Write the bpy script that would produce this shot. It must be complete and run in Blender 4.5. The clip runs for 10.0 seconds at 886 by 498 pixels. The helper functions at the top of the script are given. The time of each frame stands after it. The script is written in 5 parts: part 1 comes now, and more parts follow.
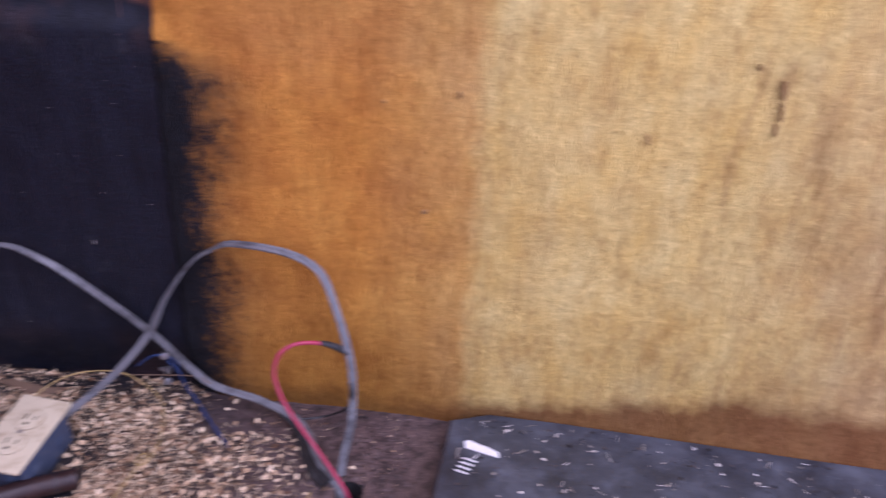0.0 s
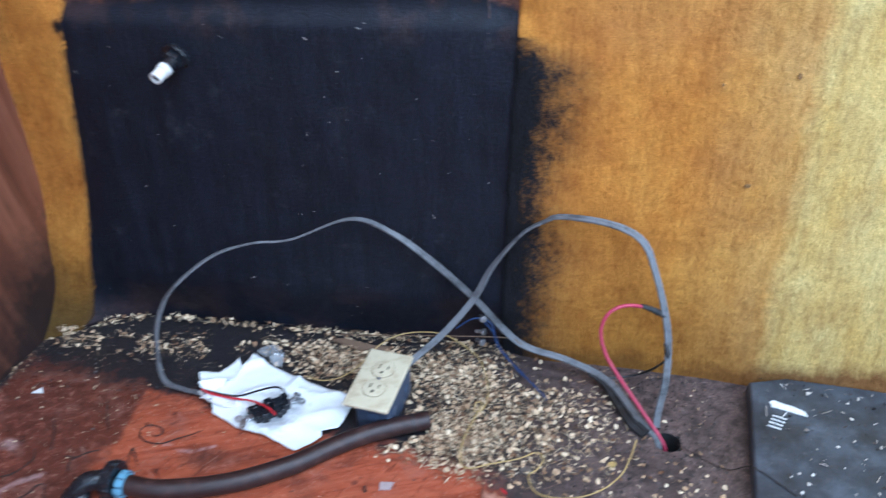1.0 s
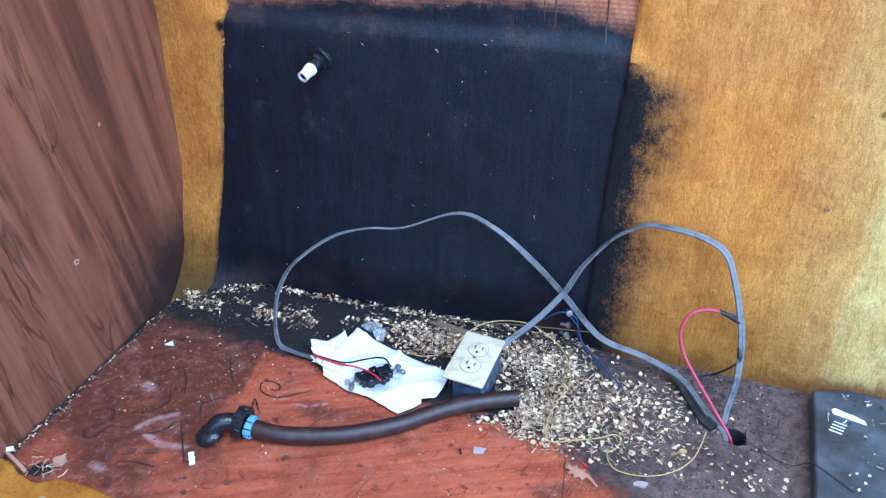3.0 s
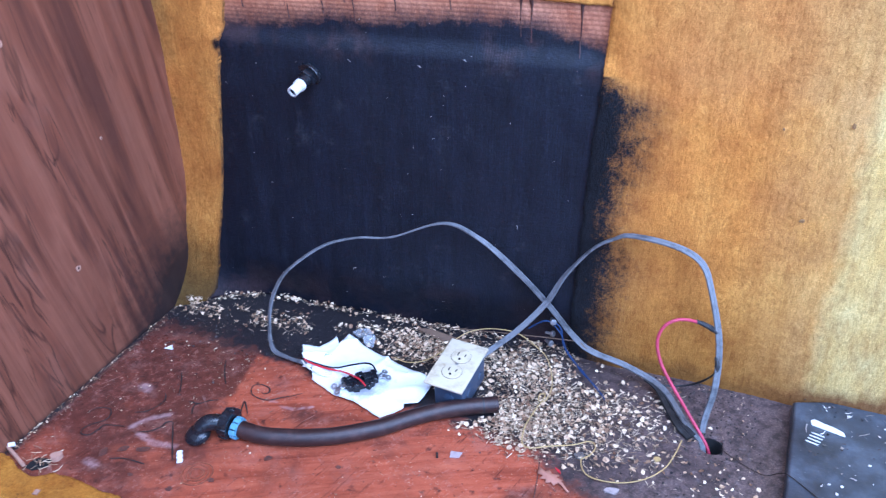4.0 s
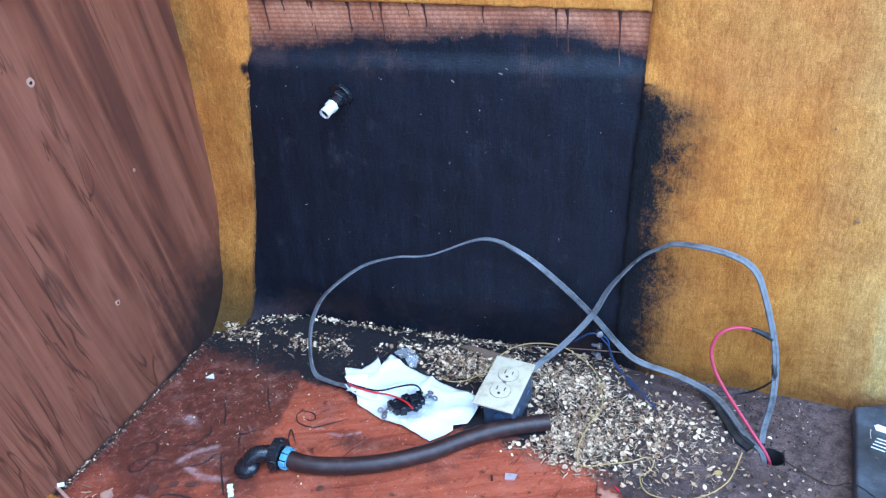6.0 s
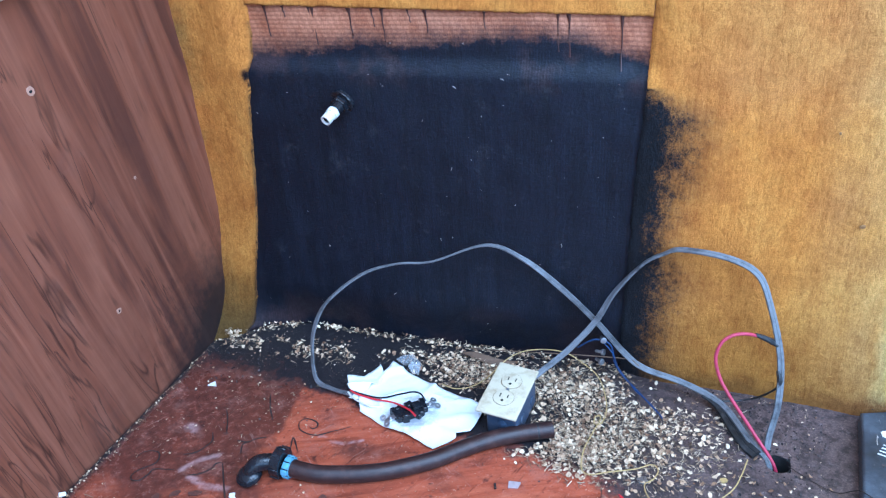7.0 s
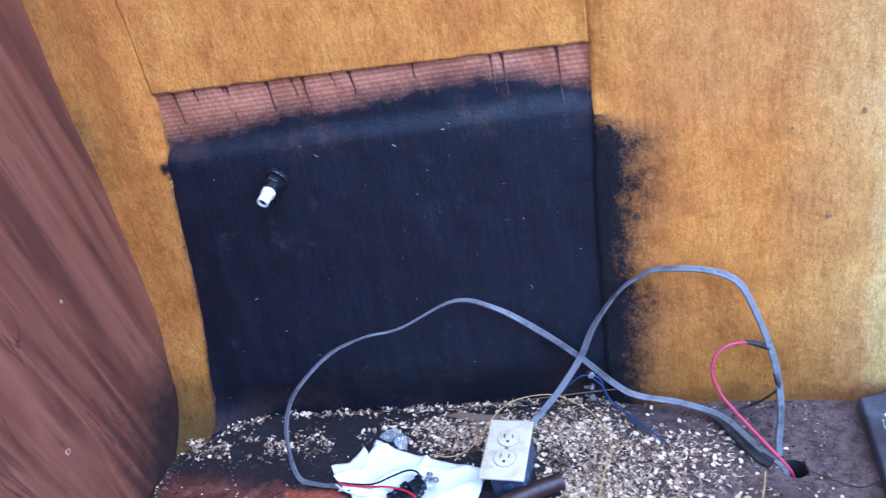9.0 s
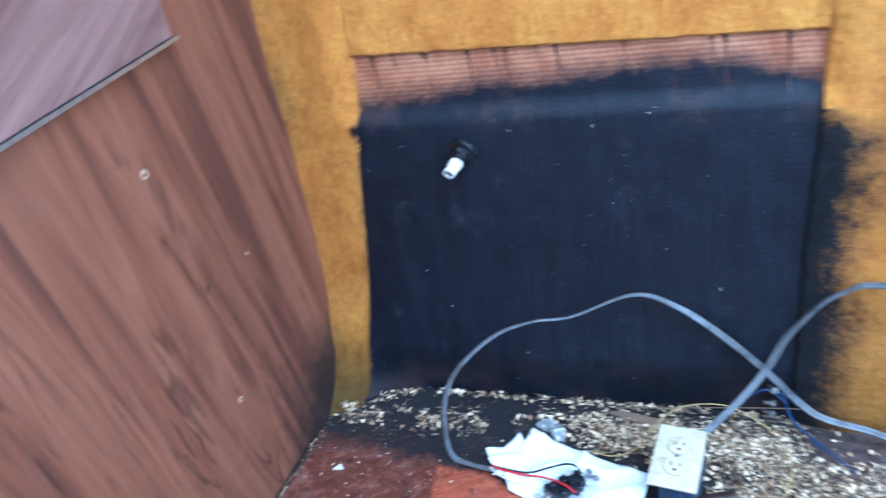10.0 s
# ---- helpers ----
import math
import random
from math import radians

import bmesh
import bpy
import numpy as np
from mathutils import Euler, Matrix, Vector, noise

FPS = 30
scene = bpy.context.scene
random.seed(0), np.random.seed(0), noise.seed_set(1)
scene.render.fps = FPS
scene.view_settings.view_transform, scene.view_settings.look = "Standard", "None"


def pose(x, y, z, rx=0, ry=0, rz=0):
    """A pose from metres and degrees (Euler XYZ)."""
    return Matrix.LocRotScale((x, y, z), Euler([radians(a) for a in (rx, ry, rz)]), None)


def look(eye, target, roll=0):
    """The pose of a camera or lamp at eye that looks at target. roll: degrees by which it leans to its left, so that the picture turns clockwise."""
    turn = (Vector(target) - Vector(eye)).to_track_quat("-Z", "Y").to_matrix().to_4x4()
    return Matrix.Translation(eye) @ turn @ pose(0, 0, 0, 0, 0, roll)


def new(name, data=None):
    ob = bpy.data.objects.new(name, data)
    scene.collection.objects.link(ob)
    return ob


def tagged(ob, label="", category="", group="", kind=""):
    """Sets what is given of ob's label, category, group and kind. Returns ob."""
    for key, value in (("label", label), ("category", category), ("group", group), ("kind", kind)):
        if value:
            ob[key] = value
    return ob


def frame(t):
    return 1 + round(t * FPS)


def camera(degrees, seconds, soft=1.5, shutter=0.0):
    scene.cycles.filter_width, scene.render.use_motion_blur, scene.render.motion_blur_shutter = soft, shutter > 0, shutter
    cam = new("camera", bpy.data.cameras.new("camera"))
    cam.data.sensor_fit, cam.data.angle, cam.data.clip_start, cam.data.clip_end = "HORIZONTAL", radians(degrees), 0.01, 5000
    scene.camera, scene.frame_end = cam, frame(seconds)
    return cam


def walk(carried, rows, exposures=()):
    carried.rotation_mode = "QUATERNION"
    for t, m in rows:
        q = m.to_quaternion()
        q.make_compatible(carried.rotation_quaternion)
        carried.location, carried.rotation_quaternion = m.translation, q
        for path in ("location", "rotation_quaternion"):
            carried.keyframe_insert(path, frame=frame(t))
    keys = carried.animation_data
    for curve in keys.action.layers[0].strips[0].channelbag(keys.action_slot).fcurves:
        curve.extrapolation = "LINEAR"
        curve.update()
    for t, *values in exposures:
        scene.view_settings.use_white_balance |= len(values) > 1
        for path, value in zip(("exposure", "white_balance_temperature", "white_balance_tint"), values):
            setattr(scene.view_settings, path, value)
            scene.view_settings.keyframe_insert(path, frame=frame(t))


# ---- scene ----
cam = camera(60.4, 10.0, soft=1.3, shutter=0.6)
PATH = [
    (0, (1.152, -0.816, 0.758), (1.094, 0.901, -0.266), 2.8),
    (0.5, (1.026, -0.862, 0.759), (0.786, 0.846, -0.253), 0.8),
    (1, (0.882, -0.97, 0.774), (0.541, 0.72, -0.239), -1.9),
    (1.5, (0.826, -1.032, 0.798), (0.481, 0.66, -0.211), -1.8),
    (2, (0.789, -1.071, 0.82), (0.469, 0.619, -0.201), -1.0),
    (2.2, (0.772, -1.081, 0.806), (0.45, 0.616, -0.202), -0.4),
    (3.3, (0.863, -1.116, 0.823), (0.376, 0.559, -0.156), 0.7),
    (3.5, (0.896, -1.112, 0.826), (0.396, 0.566, -0.14), 0.4),
    (4, (0.916, -1.116, 0.832), (0.361, 0.546, -0.134), -0.5),
    (4.5, (0.896, -1.118, 0.829), (0.301, 0.52, -0.153), -1.5),
    (5, (0.871, -1.117, 0.832), (0.276, 0.511, -0.166), -3.0),
    (5.5, (0.865, -1.107, 0.841), (0.277, 0.538, -0.133), -3.7),
    (7, (0.863, -1.088, 0.85), (0.264, 0.562, -0.108), -4.2),
    (7.5, (0.863, -1.086, 0.851), (0.268, 0.567, -0.103), -5.2),
    (8, (0.859, -1.074, 0.858), (0.29, 0.597, -0.083), -7.0),
    (8.5, (0.832, -1.052, 0.859), (0.344, 0.655, -0.062), -9.2),
    (9, (0.782, -1.025, 0.863), (0.382, 0.713, -0.042), -11.6),
    (9.5, (0.725, -1.03, 0.869), (0.241, 0.693, -0.024), -11.4),
    (10, (0.675, -1.015, 0.86), (-0.015, 0.636, -0.033), -10.2),
]
walk(cam, [(t, look(eye, target, roll)) for t, eye, target, roll in PATH],
     exposures=[(0.0, -0.82, 6000, 52), (1.0, -0.40, 5250, 10), (2.0, -0.08, 4780, 5), (3.5, 0.02, 4640, 14), (4.0, 0.0, 4600, 22), (4.5, 0.0, 4600, 17), (5.5, -0.05, 4560, 8), (7.5, -0.04, 4560, 8), (8.5, 0.03, 4560, 20), (9.0, -0.02, 4540, 24), (9.5, 0.06, 4500, 12), (10.0, 0.22, 4450, 2)])

# ---- world and light ----
world = bpy.data.worlds.new("sky")
scene.world = world
world.use_nodes = True
wn = world.node_tree
sky = wn.nodes.new("ShaderNodeTexSky")
sky.sky_type, sky.sun_disc = "NISHITA", False
sky.sun_elevation, sky.sun_rotation = radians(50), radians(120)
wn.links.new(sky.outputs[0], wn.nodes["Background"].inputs[0])
wn.nodes["Background"].inputs[1].default_value = 0.15


def lamp(name, kind, m, energy, color=(1, 1, 1), **values):
    data = bpy.data.lights.new(name, kind)
    data.energy, data.color = energy, color
    if kind == "SUN":
        data.angle = values["angle"]
    if kind == "AREA":
        data.shape, data.size, data.size_y = "RECTANGLE", values["size"], values["size_y"]
    ob = new(name, data)
    ob.matrix_world = m
    return ob


COOL = (0.74, 0.89, 1.0)
SUN_AT = Vector((2.0, -2.2, 4.2))
lamp("sun", "SUN", look(SUN_AT, (0.6, 0, 0.2)), 1.2, (1.0, 0.98, 0.95), angle=radians(30))
# added overhead fill, no such source known, brightens the floor
lamp("overhead_fill", "AREA", look((1.05, -1.0, 1.80), (1.05, -0.95, 0.0)), 40, COOL, size=1.7, size_y=1.3)
lamp("daylight_front", "AREA", look((0.9, -2.38, 1.1), (0.8, 0.0, 0.5)), 23, COOL, size=2.0, size_y=1.3)
lamp("daylight_side", "AREA", look((2.38, -0.95, 1.1), (1.1, -0.05, 0.25)), 52, COOL, size=1.6, size_y=1.1)


# ---- materials ----
class Mat:
    """A procedural material, with short calls for the nodes it needs."""

    def __init__(self, name, color=(0.5, 0.5, 0.5), rough=0.6, metal=0.0):
        self.m = bpy.data.materials.new(name)
        self.m.use_nodes = True
        self.t = self.m.node_tree
        self.b = self.t.nodes["Principled BSDF"]
        self.put("Base Color", (*color, 1))
        self.put("Roughness", rough)
        self.put("Metallic", metal)
        self.co = self.t.nodes.new("ShaderNodeTexCoord").outputs["Object"]

    def put(self, socket, value):
        if isinstance(value, bpy.types.NodeSocket):
            self.t.links.new(value, self.b.inputs[socket])
        else:
            self.b.inputs[socket].default_value = value

    def node(self, kind, **ins):
        n = self.t.nodes.new(kind)
        for key, value in ins.items():
            sock = n.inputs[int(key[1:])] if key[0] == "i" and key[1:].isdigit() else n.inputs[key]
            if isinstance(value, bpy.types.NodeSocket):
                self.t.links.new(value, sock)
            else:
                sock.default_value = value
        return n

    def mapped(self, scale=(1, 1, 1), turn=(0, 0, 0)):
        turned = self.node("ShaderNodeMapping", Vector=self.co, Rotation=[radians(a) for a in turn]).outputs[0]
        return self.node("ShaderNodeMapping", Vector=turned, Scale=scale).outputs[0]

    def noise(self, scale, detail=4.0, rough=0.55, stretch=(1, 1, 1), turn=(0, 0, 0), twist=0.0):
        return self.node("ShaderNodeTexNoise", Vector=self.mapped(stretch, turn), Scale=scale, Detail=detail, Roughness=rough, Distortion=twist).outputs["Fac"]

    def wave(self, scale, distort=0.0, stretch=(1, 1, 1), turn=(0, 0, 0), axis="X", detail=2.0, dscale=1.0):
        n = self.node("ShaderNodeTexWave", Vector=self.mapped(stretch, turn), Scale=scale, Distortion=distort, Detail=detail)
        n.inputs["Detail Scale"].default_value = dscale
        n.bands_direction = axis
        return n.outputs["Fac"]

    def axis(self, which):
        return self.node("ShaderNodeSeparateXYZ", Vector=self.co).outputs[which]

    def attribute(self, name):
        n = self.t.nodes.new("ShaderNodeAttribute")
        n.attribute_name = name
        return n.outputs["Fac"]

    def math(self, op, a, b=0.0, c=0.0, clamp=False):
        n = self.node("ShaderNodeMath", i0=a, i1=b, i2=c)
        n.operation, n.use_clamp = op, clamp
        return n.outputs[0]

    def band(self, value, lo, hi):
        return self.node("ShaderNodeMapRange", Value=value, i1=lo, i2=hi).outputs[0]

    def ramp(self, value, *stops):
        n = self.node("ShaderNodeValToRGB", Fac=value)
        el = n.color_ramp.elements
        while len(el) < len(stops):
            el.new(0.5)
        for e, (at, col) in zip(el, stops):
            e.position, e.color = at, (*col, 1)
        return n.outputs[0]

    def mix(self, fac, a, b, mode="MIX"):
        n = self.t.nodes.new("ShaderNodeMix")
        n.data_type, n.blend_type = "RGBA", mode
        for sock, value in ((n.inputs[0], fac), (n.inputs[6], a), (n.inputs[7], b)):
            if isinstance(value, bpy.types.NodeSocket):
                self.t.links.new(value, sock)
            else:
                sock.default_value = (*value, 1) if isinstance(value, tuple) else value
        return n.outputs[2]

    def bump(self, height, strength=0.3, distance=0.002, base=None):
        ins = dict(Height=height, Strength=strength, Distance=distance)
        if base is not None:
            ins["Normal"] = base
        n = self.node("ShaderNodeBump", **ins).outputs[0]
        self.put("Normal", n)
        return n

    def island(self):
        return self.t.nodes.new("ShaderNodeNewGeometry").outputs["Random Per Island"]


def carpet_material(name, hung=True):
    """Worn ochre needle-felt carpet: faded towards the open side, sprayed black beside the patch, grimy along the foot."""
    k = Mat(name, rough=0.95)
    x, z = k.axis(0), k.axis(2)
    fine = k.noise(620, 4, 0.7)
    tick = k.noise(260, 4, 0.7, stretch=(1.0, 1.0, 0.5))
    pile = k.noise(95, 5, 0.7)
    blot = k.noise(6, 6, 0.62)
    blot2 = k.noise(19, 5, 0.65)
    col = k.ramp(blot, (0.30, (0.58, 0.215, 0.042)), (0.5, (0.78, 0.335, 0.062)), (0.70, (0.86, 0.430, 0.090)))
    if not hung:
        col = k.ramp(blot, (0.30, (0.66, 0.25, 0.022)), (0.6, (0.90, 0.42, 0.045)))
    if hung:
        # tea-brown tide mark high on the felt
        tide = k.math("MULTIPLY", k.band(k.math("ADD", z, k.math("MULTIPLY", blot2, 0.12)), 0.50, 0.58), k.band(x, 0.80, 0.92))
        col = k.mix(k.math("MULTIPLY", tide, 0.42), col, (0.52, 0.24, 0.085))
        # faded strip with a crisp start
        edge = k.math("ADD", x, k.math("MULTIPLY", k.math("SUBTRACT", blot2, 0.5), 0.03))
        pale = k.ramp(k.noise(26, 5, 0.6, stretch=(1, 1, 0.45)), (0.3, (0.90, 0.63, 0.20)), (0.7, (0.95, 0.78, 0.33)))
        half = k.math("MULTIPLY", k.band(edge, 1.02, 1.14), 0.35)
        col = k.mix(k.math("MAXIMUM", half, k.math("MULTIPLY", k.band(edge, 1.135, 1.175), 0.92)), col, pale)
        tan = k.math("MULTIPLY", k.band(k.math("ADD", x, k.math("MULTIPLY", blot, 0.3)), 1.62, 1.85), 0.6)
        col = k.mix(tan, col, (0.60, 0.36, 0.19))
        # brown run marks on the faded strip
        runs = k.math("MAXIMUM", k.band(k.noise(13, 5, 0.65, stretch=(1.0, 1.0, 0.22)), 0.54, 0.70), k.band(k.noise(34, 5, 0.6, stretch=(1.0, 1.0, 0.16)), 0.58, 0.68))
        runs = k.math("MULTIPLY", k.math("MULTIPLY", runs, k.band(x, 1.22, 1.5)), 0.55)
        col = k.mix(runs, col, (0.34, 0.17, 0.07))
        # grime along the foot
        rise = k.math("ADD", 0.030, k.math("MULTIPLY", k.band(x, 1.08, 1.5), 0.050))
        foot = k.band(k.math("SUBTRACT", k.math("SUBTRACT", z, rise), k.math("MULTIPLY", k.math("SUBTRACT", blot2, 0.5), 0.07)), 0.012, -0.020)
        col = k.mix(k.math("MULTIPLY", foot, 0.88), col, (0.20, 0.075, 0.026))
        # felt turns darker olive lower down, short of the faded strip
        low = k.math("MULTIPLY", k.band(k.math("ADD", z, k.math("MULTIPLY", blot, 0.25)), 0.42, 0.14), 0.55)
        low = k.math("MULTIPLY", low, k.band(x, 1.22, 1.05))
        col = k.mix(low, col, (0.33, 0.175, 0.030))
        # damp and mould on the narrow strip beside the panel
        side = k.math("MULTIPLY", k.band(k.math("ADD", x, k.math("MULTIPLY", k.math("SUBTRACT", blot2, 0.5), 0.08)), 0.045, 0.0), k.band(blot, 0.40, 0.62))
        col = k.mix(k.math("MULTIPLY", side, 0.75), col, (0.17, 0.10, 0.035))
        # the strip's heel, darker towards the bottom
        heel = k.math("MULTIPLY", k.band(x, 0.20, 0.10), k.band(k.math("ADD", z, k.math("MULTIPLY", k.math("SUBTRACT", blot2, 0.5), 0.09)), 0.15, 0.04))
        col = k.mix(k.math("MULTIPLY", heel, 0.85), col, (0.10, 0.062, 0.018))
    # black overspray, thinning out along the fibres
    spray = k.attribute("spray")
    rag = k.math("ADD", k.math("MULTIPLY", k.math("SUBTRACT", pile, 0.5), 1.9), k.math("MULTIPLY", k.math("SUBTRACT", fine, 0.5), 2.4))
    rag = k.math("ADD", rag, k.math("MULTIPLY", k.math("SUBTRACT", k.noise(36, 4, 0.6), 0.5), 1.3))
    darkening = k.math("MULTIPLY", k.band(k.math("ADD", spray, rag), 0.08, 1.05), 1.0)
    haze = k.band(k.math("ADD", spray, k.math("MULTIPLY", k.math("SUBTRACT", blot2, 0.5), 1.6)), -0.75, 0.7)
    col = k.mix(k.math("MULTIPLY", haze, 0.42), col, (0.11, 0.062, 0.036))
    bare = k.math("MULTIPLY", k.band(tick, 0.55, 0.66), k.band(spray, 1.30, 0.2))
    darkening = k.math("MULTIPLY", darkening, k.math("SUBTRACT", 1.0, k.math("MULTIPLY", bare, 0.8)))
    col = k.mix(darkening, col, (0.015, 0.016, 0.021))
    thread = k.math("MULTIPLY", k.wave(112, 9.0, axis="X", dscale=5.0), k.wave(90, 9.0, axis="Z", dscale=5.0))
    col = k.mix(0.50, col, k.ramp(fine, (0.30, (0.36, 0.29, 0.22)), (0.55, (1.0, 1.0, 1.0))), "MULTIPLY")
    col = k.mix(0.30, col, k.ramp(tick, (0.35, (0.36, 0.28, 0.22)), (0.52, (1.0, 1.0, 1.0))), "MULTIPLY")
    # damp blotches and short combed streaks
    damp = k.noise(30, 6, 0.7, stretch=(1.0, 1.0, 0.55), twist=0.5)
    col = k.mix(0.42, col, k.ramp(damp, (0.36, (0.60, 0.46, 0.36)), (0.54, (1.0, 1.0, 1.0))), "MULTIPLY")
    comb = k.noise(150, 4, 0.65, stretch=(1.0, 1.0, 0.16))
    col = k.mix(0.30, col, k.ramp(comb, (0.36, (0.50, 0.38, 0.28)), (0.54, (1.0, 1.0, 1.0))), "MULTIPLY")
    col = k.mix(0.22, col, k.ramp(pile, (0.32, (0.45, 0.40, 0.36)), (0.60, (1.0, 1.0, 1.0))), "MULTIPLY")
    col = k.mix(0.20, col, k.ramp(thread, (0.0, (0.45, 0.38, 0.30)), (0.35, (1.0, 1.0, 1.0))), "MULTIPLY")
    wash = k.noise(3.5, 6, 0.7)
    col = k.mix(0.4, col, k.ramp(wash, (0.34, (0.66, 0.54, 0.40)), (0.62, (1.0, 1.0, 1.0))), "MULTIPLY")
    k.put("Base Color", col)
    k.put("Specular IOR Level", 0.15)
    n = k.bump(pile, 0.45, 0.004)
    n = k.bump(thread, 0.25, 0.002, n)
    n = k.bump(tick, 0.8, 0.0035, n)
    k.bump(fine, 0.5, 0.0015, n)
    return k.m


def coat_material():
    """Ribbed brown backing with black coating sprayed over all but its top."""
    k = Mat("black_coating", rough=0.6)
    x, z = k.axis(0), k.axis(2)
    nz = k.noise(48, 6, 0.75, stretch=(1, 1, 1.3))
    big = k.noise(5, 3)
    line = k.math("ADD", z, k.math("ADD", k.math("MULTIPLY", k.math("SUBTRACT", nz, 0.5), 0.038), k.math("MULTIPLY", k.math("SUBTRACT", big, 0.5), 0.05)))
    line = k.math("ADD", line, k.math("MULTIPLY", k.math("SUBTRACT", k.noise(400, 3), 0.5), 0.016))
    # the spray reaches higher over the middle than at both ends
    reach = k.math("SUBTRACT", k.math("MULTIPLY", k.band(x, 0.18, 0.50), 0.022), k.math("MULTIPLY", k.band(x, 0.70, 0.78), 0.026))
    line = k.math("SUBTRACT", line, k.math("SUBTRACT", reach, 0.012))
    black = k.band(line, 0.594, 0.560)
    brown = k.ramp(k.noise(24, 4), (0.3, (0.33, 0.115, 0.052)), (0.7, (0.56, 0.25, 0.135)))
    ribs = k.wave(46, 3.0, axis="Z", dscale=9.0)
    dots = k.math("MULTIPLY", k.wave(30, 3.0, axis="X", turn=(0, 20, 0), dscale=7.0), k.wave(46, 3.0, axis="Z", dscale=9.0))
    brown = k.mix(0.28, brown, k.ramp(ribs, (0.15, (0.35, 0.28, 0.28)), (0.6, (1, 1, 1))), "MULTIPLY")
    brown = k.mix(0.35, brown, k.ramp(dots, (0.1, (0.45, 0.4, 0.4)), (0.5, (1, 1, 1))), "MULTIPLY")
    streak = k.noise(60, 5, 0.65, stretch=(1, 1, 0.10))
    coat = k.ramp(streak, (0.3, (0.0026, 0.0034, 0.0072)), (0.7, (0.0066, 0.0084, 0.0165)))
    worn_at = k.math("MULTIPLY", k.band(k.noise(30, 6, 0.75), 0.56, 0.74), k.band(k.noise(7, 3), 0.40, 0.60))
    coat = k.mix(k.math("MULTIPLY", worn_at, 0.7), coat, (0.034, 0.035, 0.040))
    rust = k.math("MULTIPLY", k.band(z, 0.12, 0.02), k.band(k.noise(12, 4), 0.45, 0.62))
    rust = k.math("MAXIMUM", k.math("MULTIPLY", rust, 0.6), k.math("MULTIPLY", k.math("MULTIPLY", k.band(z, 0.49, 0.52), k.band(k.noise(16, 4), 0.5, 0.66)), 0.6))
    coat = k.mix(rust, coat, (0.040, 0.022, 0.022))
    # combed weft and faint upright brush lines under the coating
    weft = k.wave(70, 4.0, axis="X", dscale=8.0)
    coat = k.mix(k.math("MULTIPLY", k.band(k.noise(9, 4, 0.6), 0.42, 0.62), 0.5), coat, k.ramp(weft, (0.2, (0.35, 0.35, 0.35)), (0.7, (1.5, 1.5, 1.5))), "MULTIPLY")
    coat = k.mix(0.6, coat, k.ramp(k.noise(190, 5, 0.75), (0.33, (0.35, 0.35, 0.38)), (0.60, (1.6, 1.6, 1.6))), "MULTIPLY")
    k.put("Base Color", k.mix(black, brown, coat))
    k.put("Roughness", k.math("ADD", 0.40, k.math("MULTIPLY", k.noise(45, 4), 0.3)))
    weave = k.noise(330, 3, 0.6, stretch=(0.35, 1, 1))
    k.put("Specular IOR Level", 0.29)
    n = k.bump(ribs, k.math("MULTIPLY", k.band(z, 0.55, 0.62), 0.40), 0.0014)
    n = k.bump(weave, 0.35, 0.0014, n)
    n = k.bump(streak, 0.25, 0.003, n)
    n = k.bump(k.noise(14, 5, 0.65, stretch=(1, 1, 0.4)), 0.25, 0.01, n)
    k.bump(k.noise(260, 4, 0.7), 0.55, 0.0016, n)
    return k.m


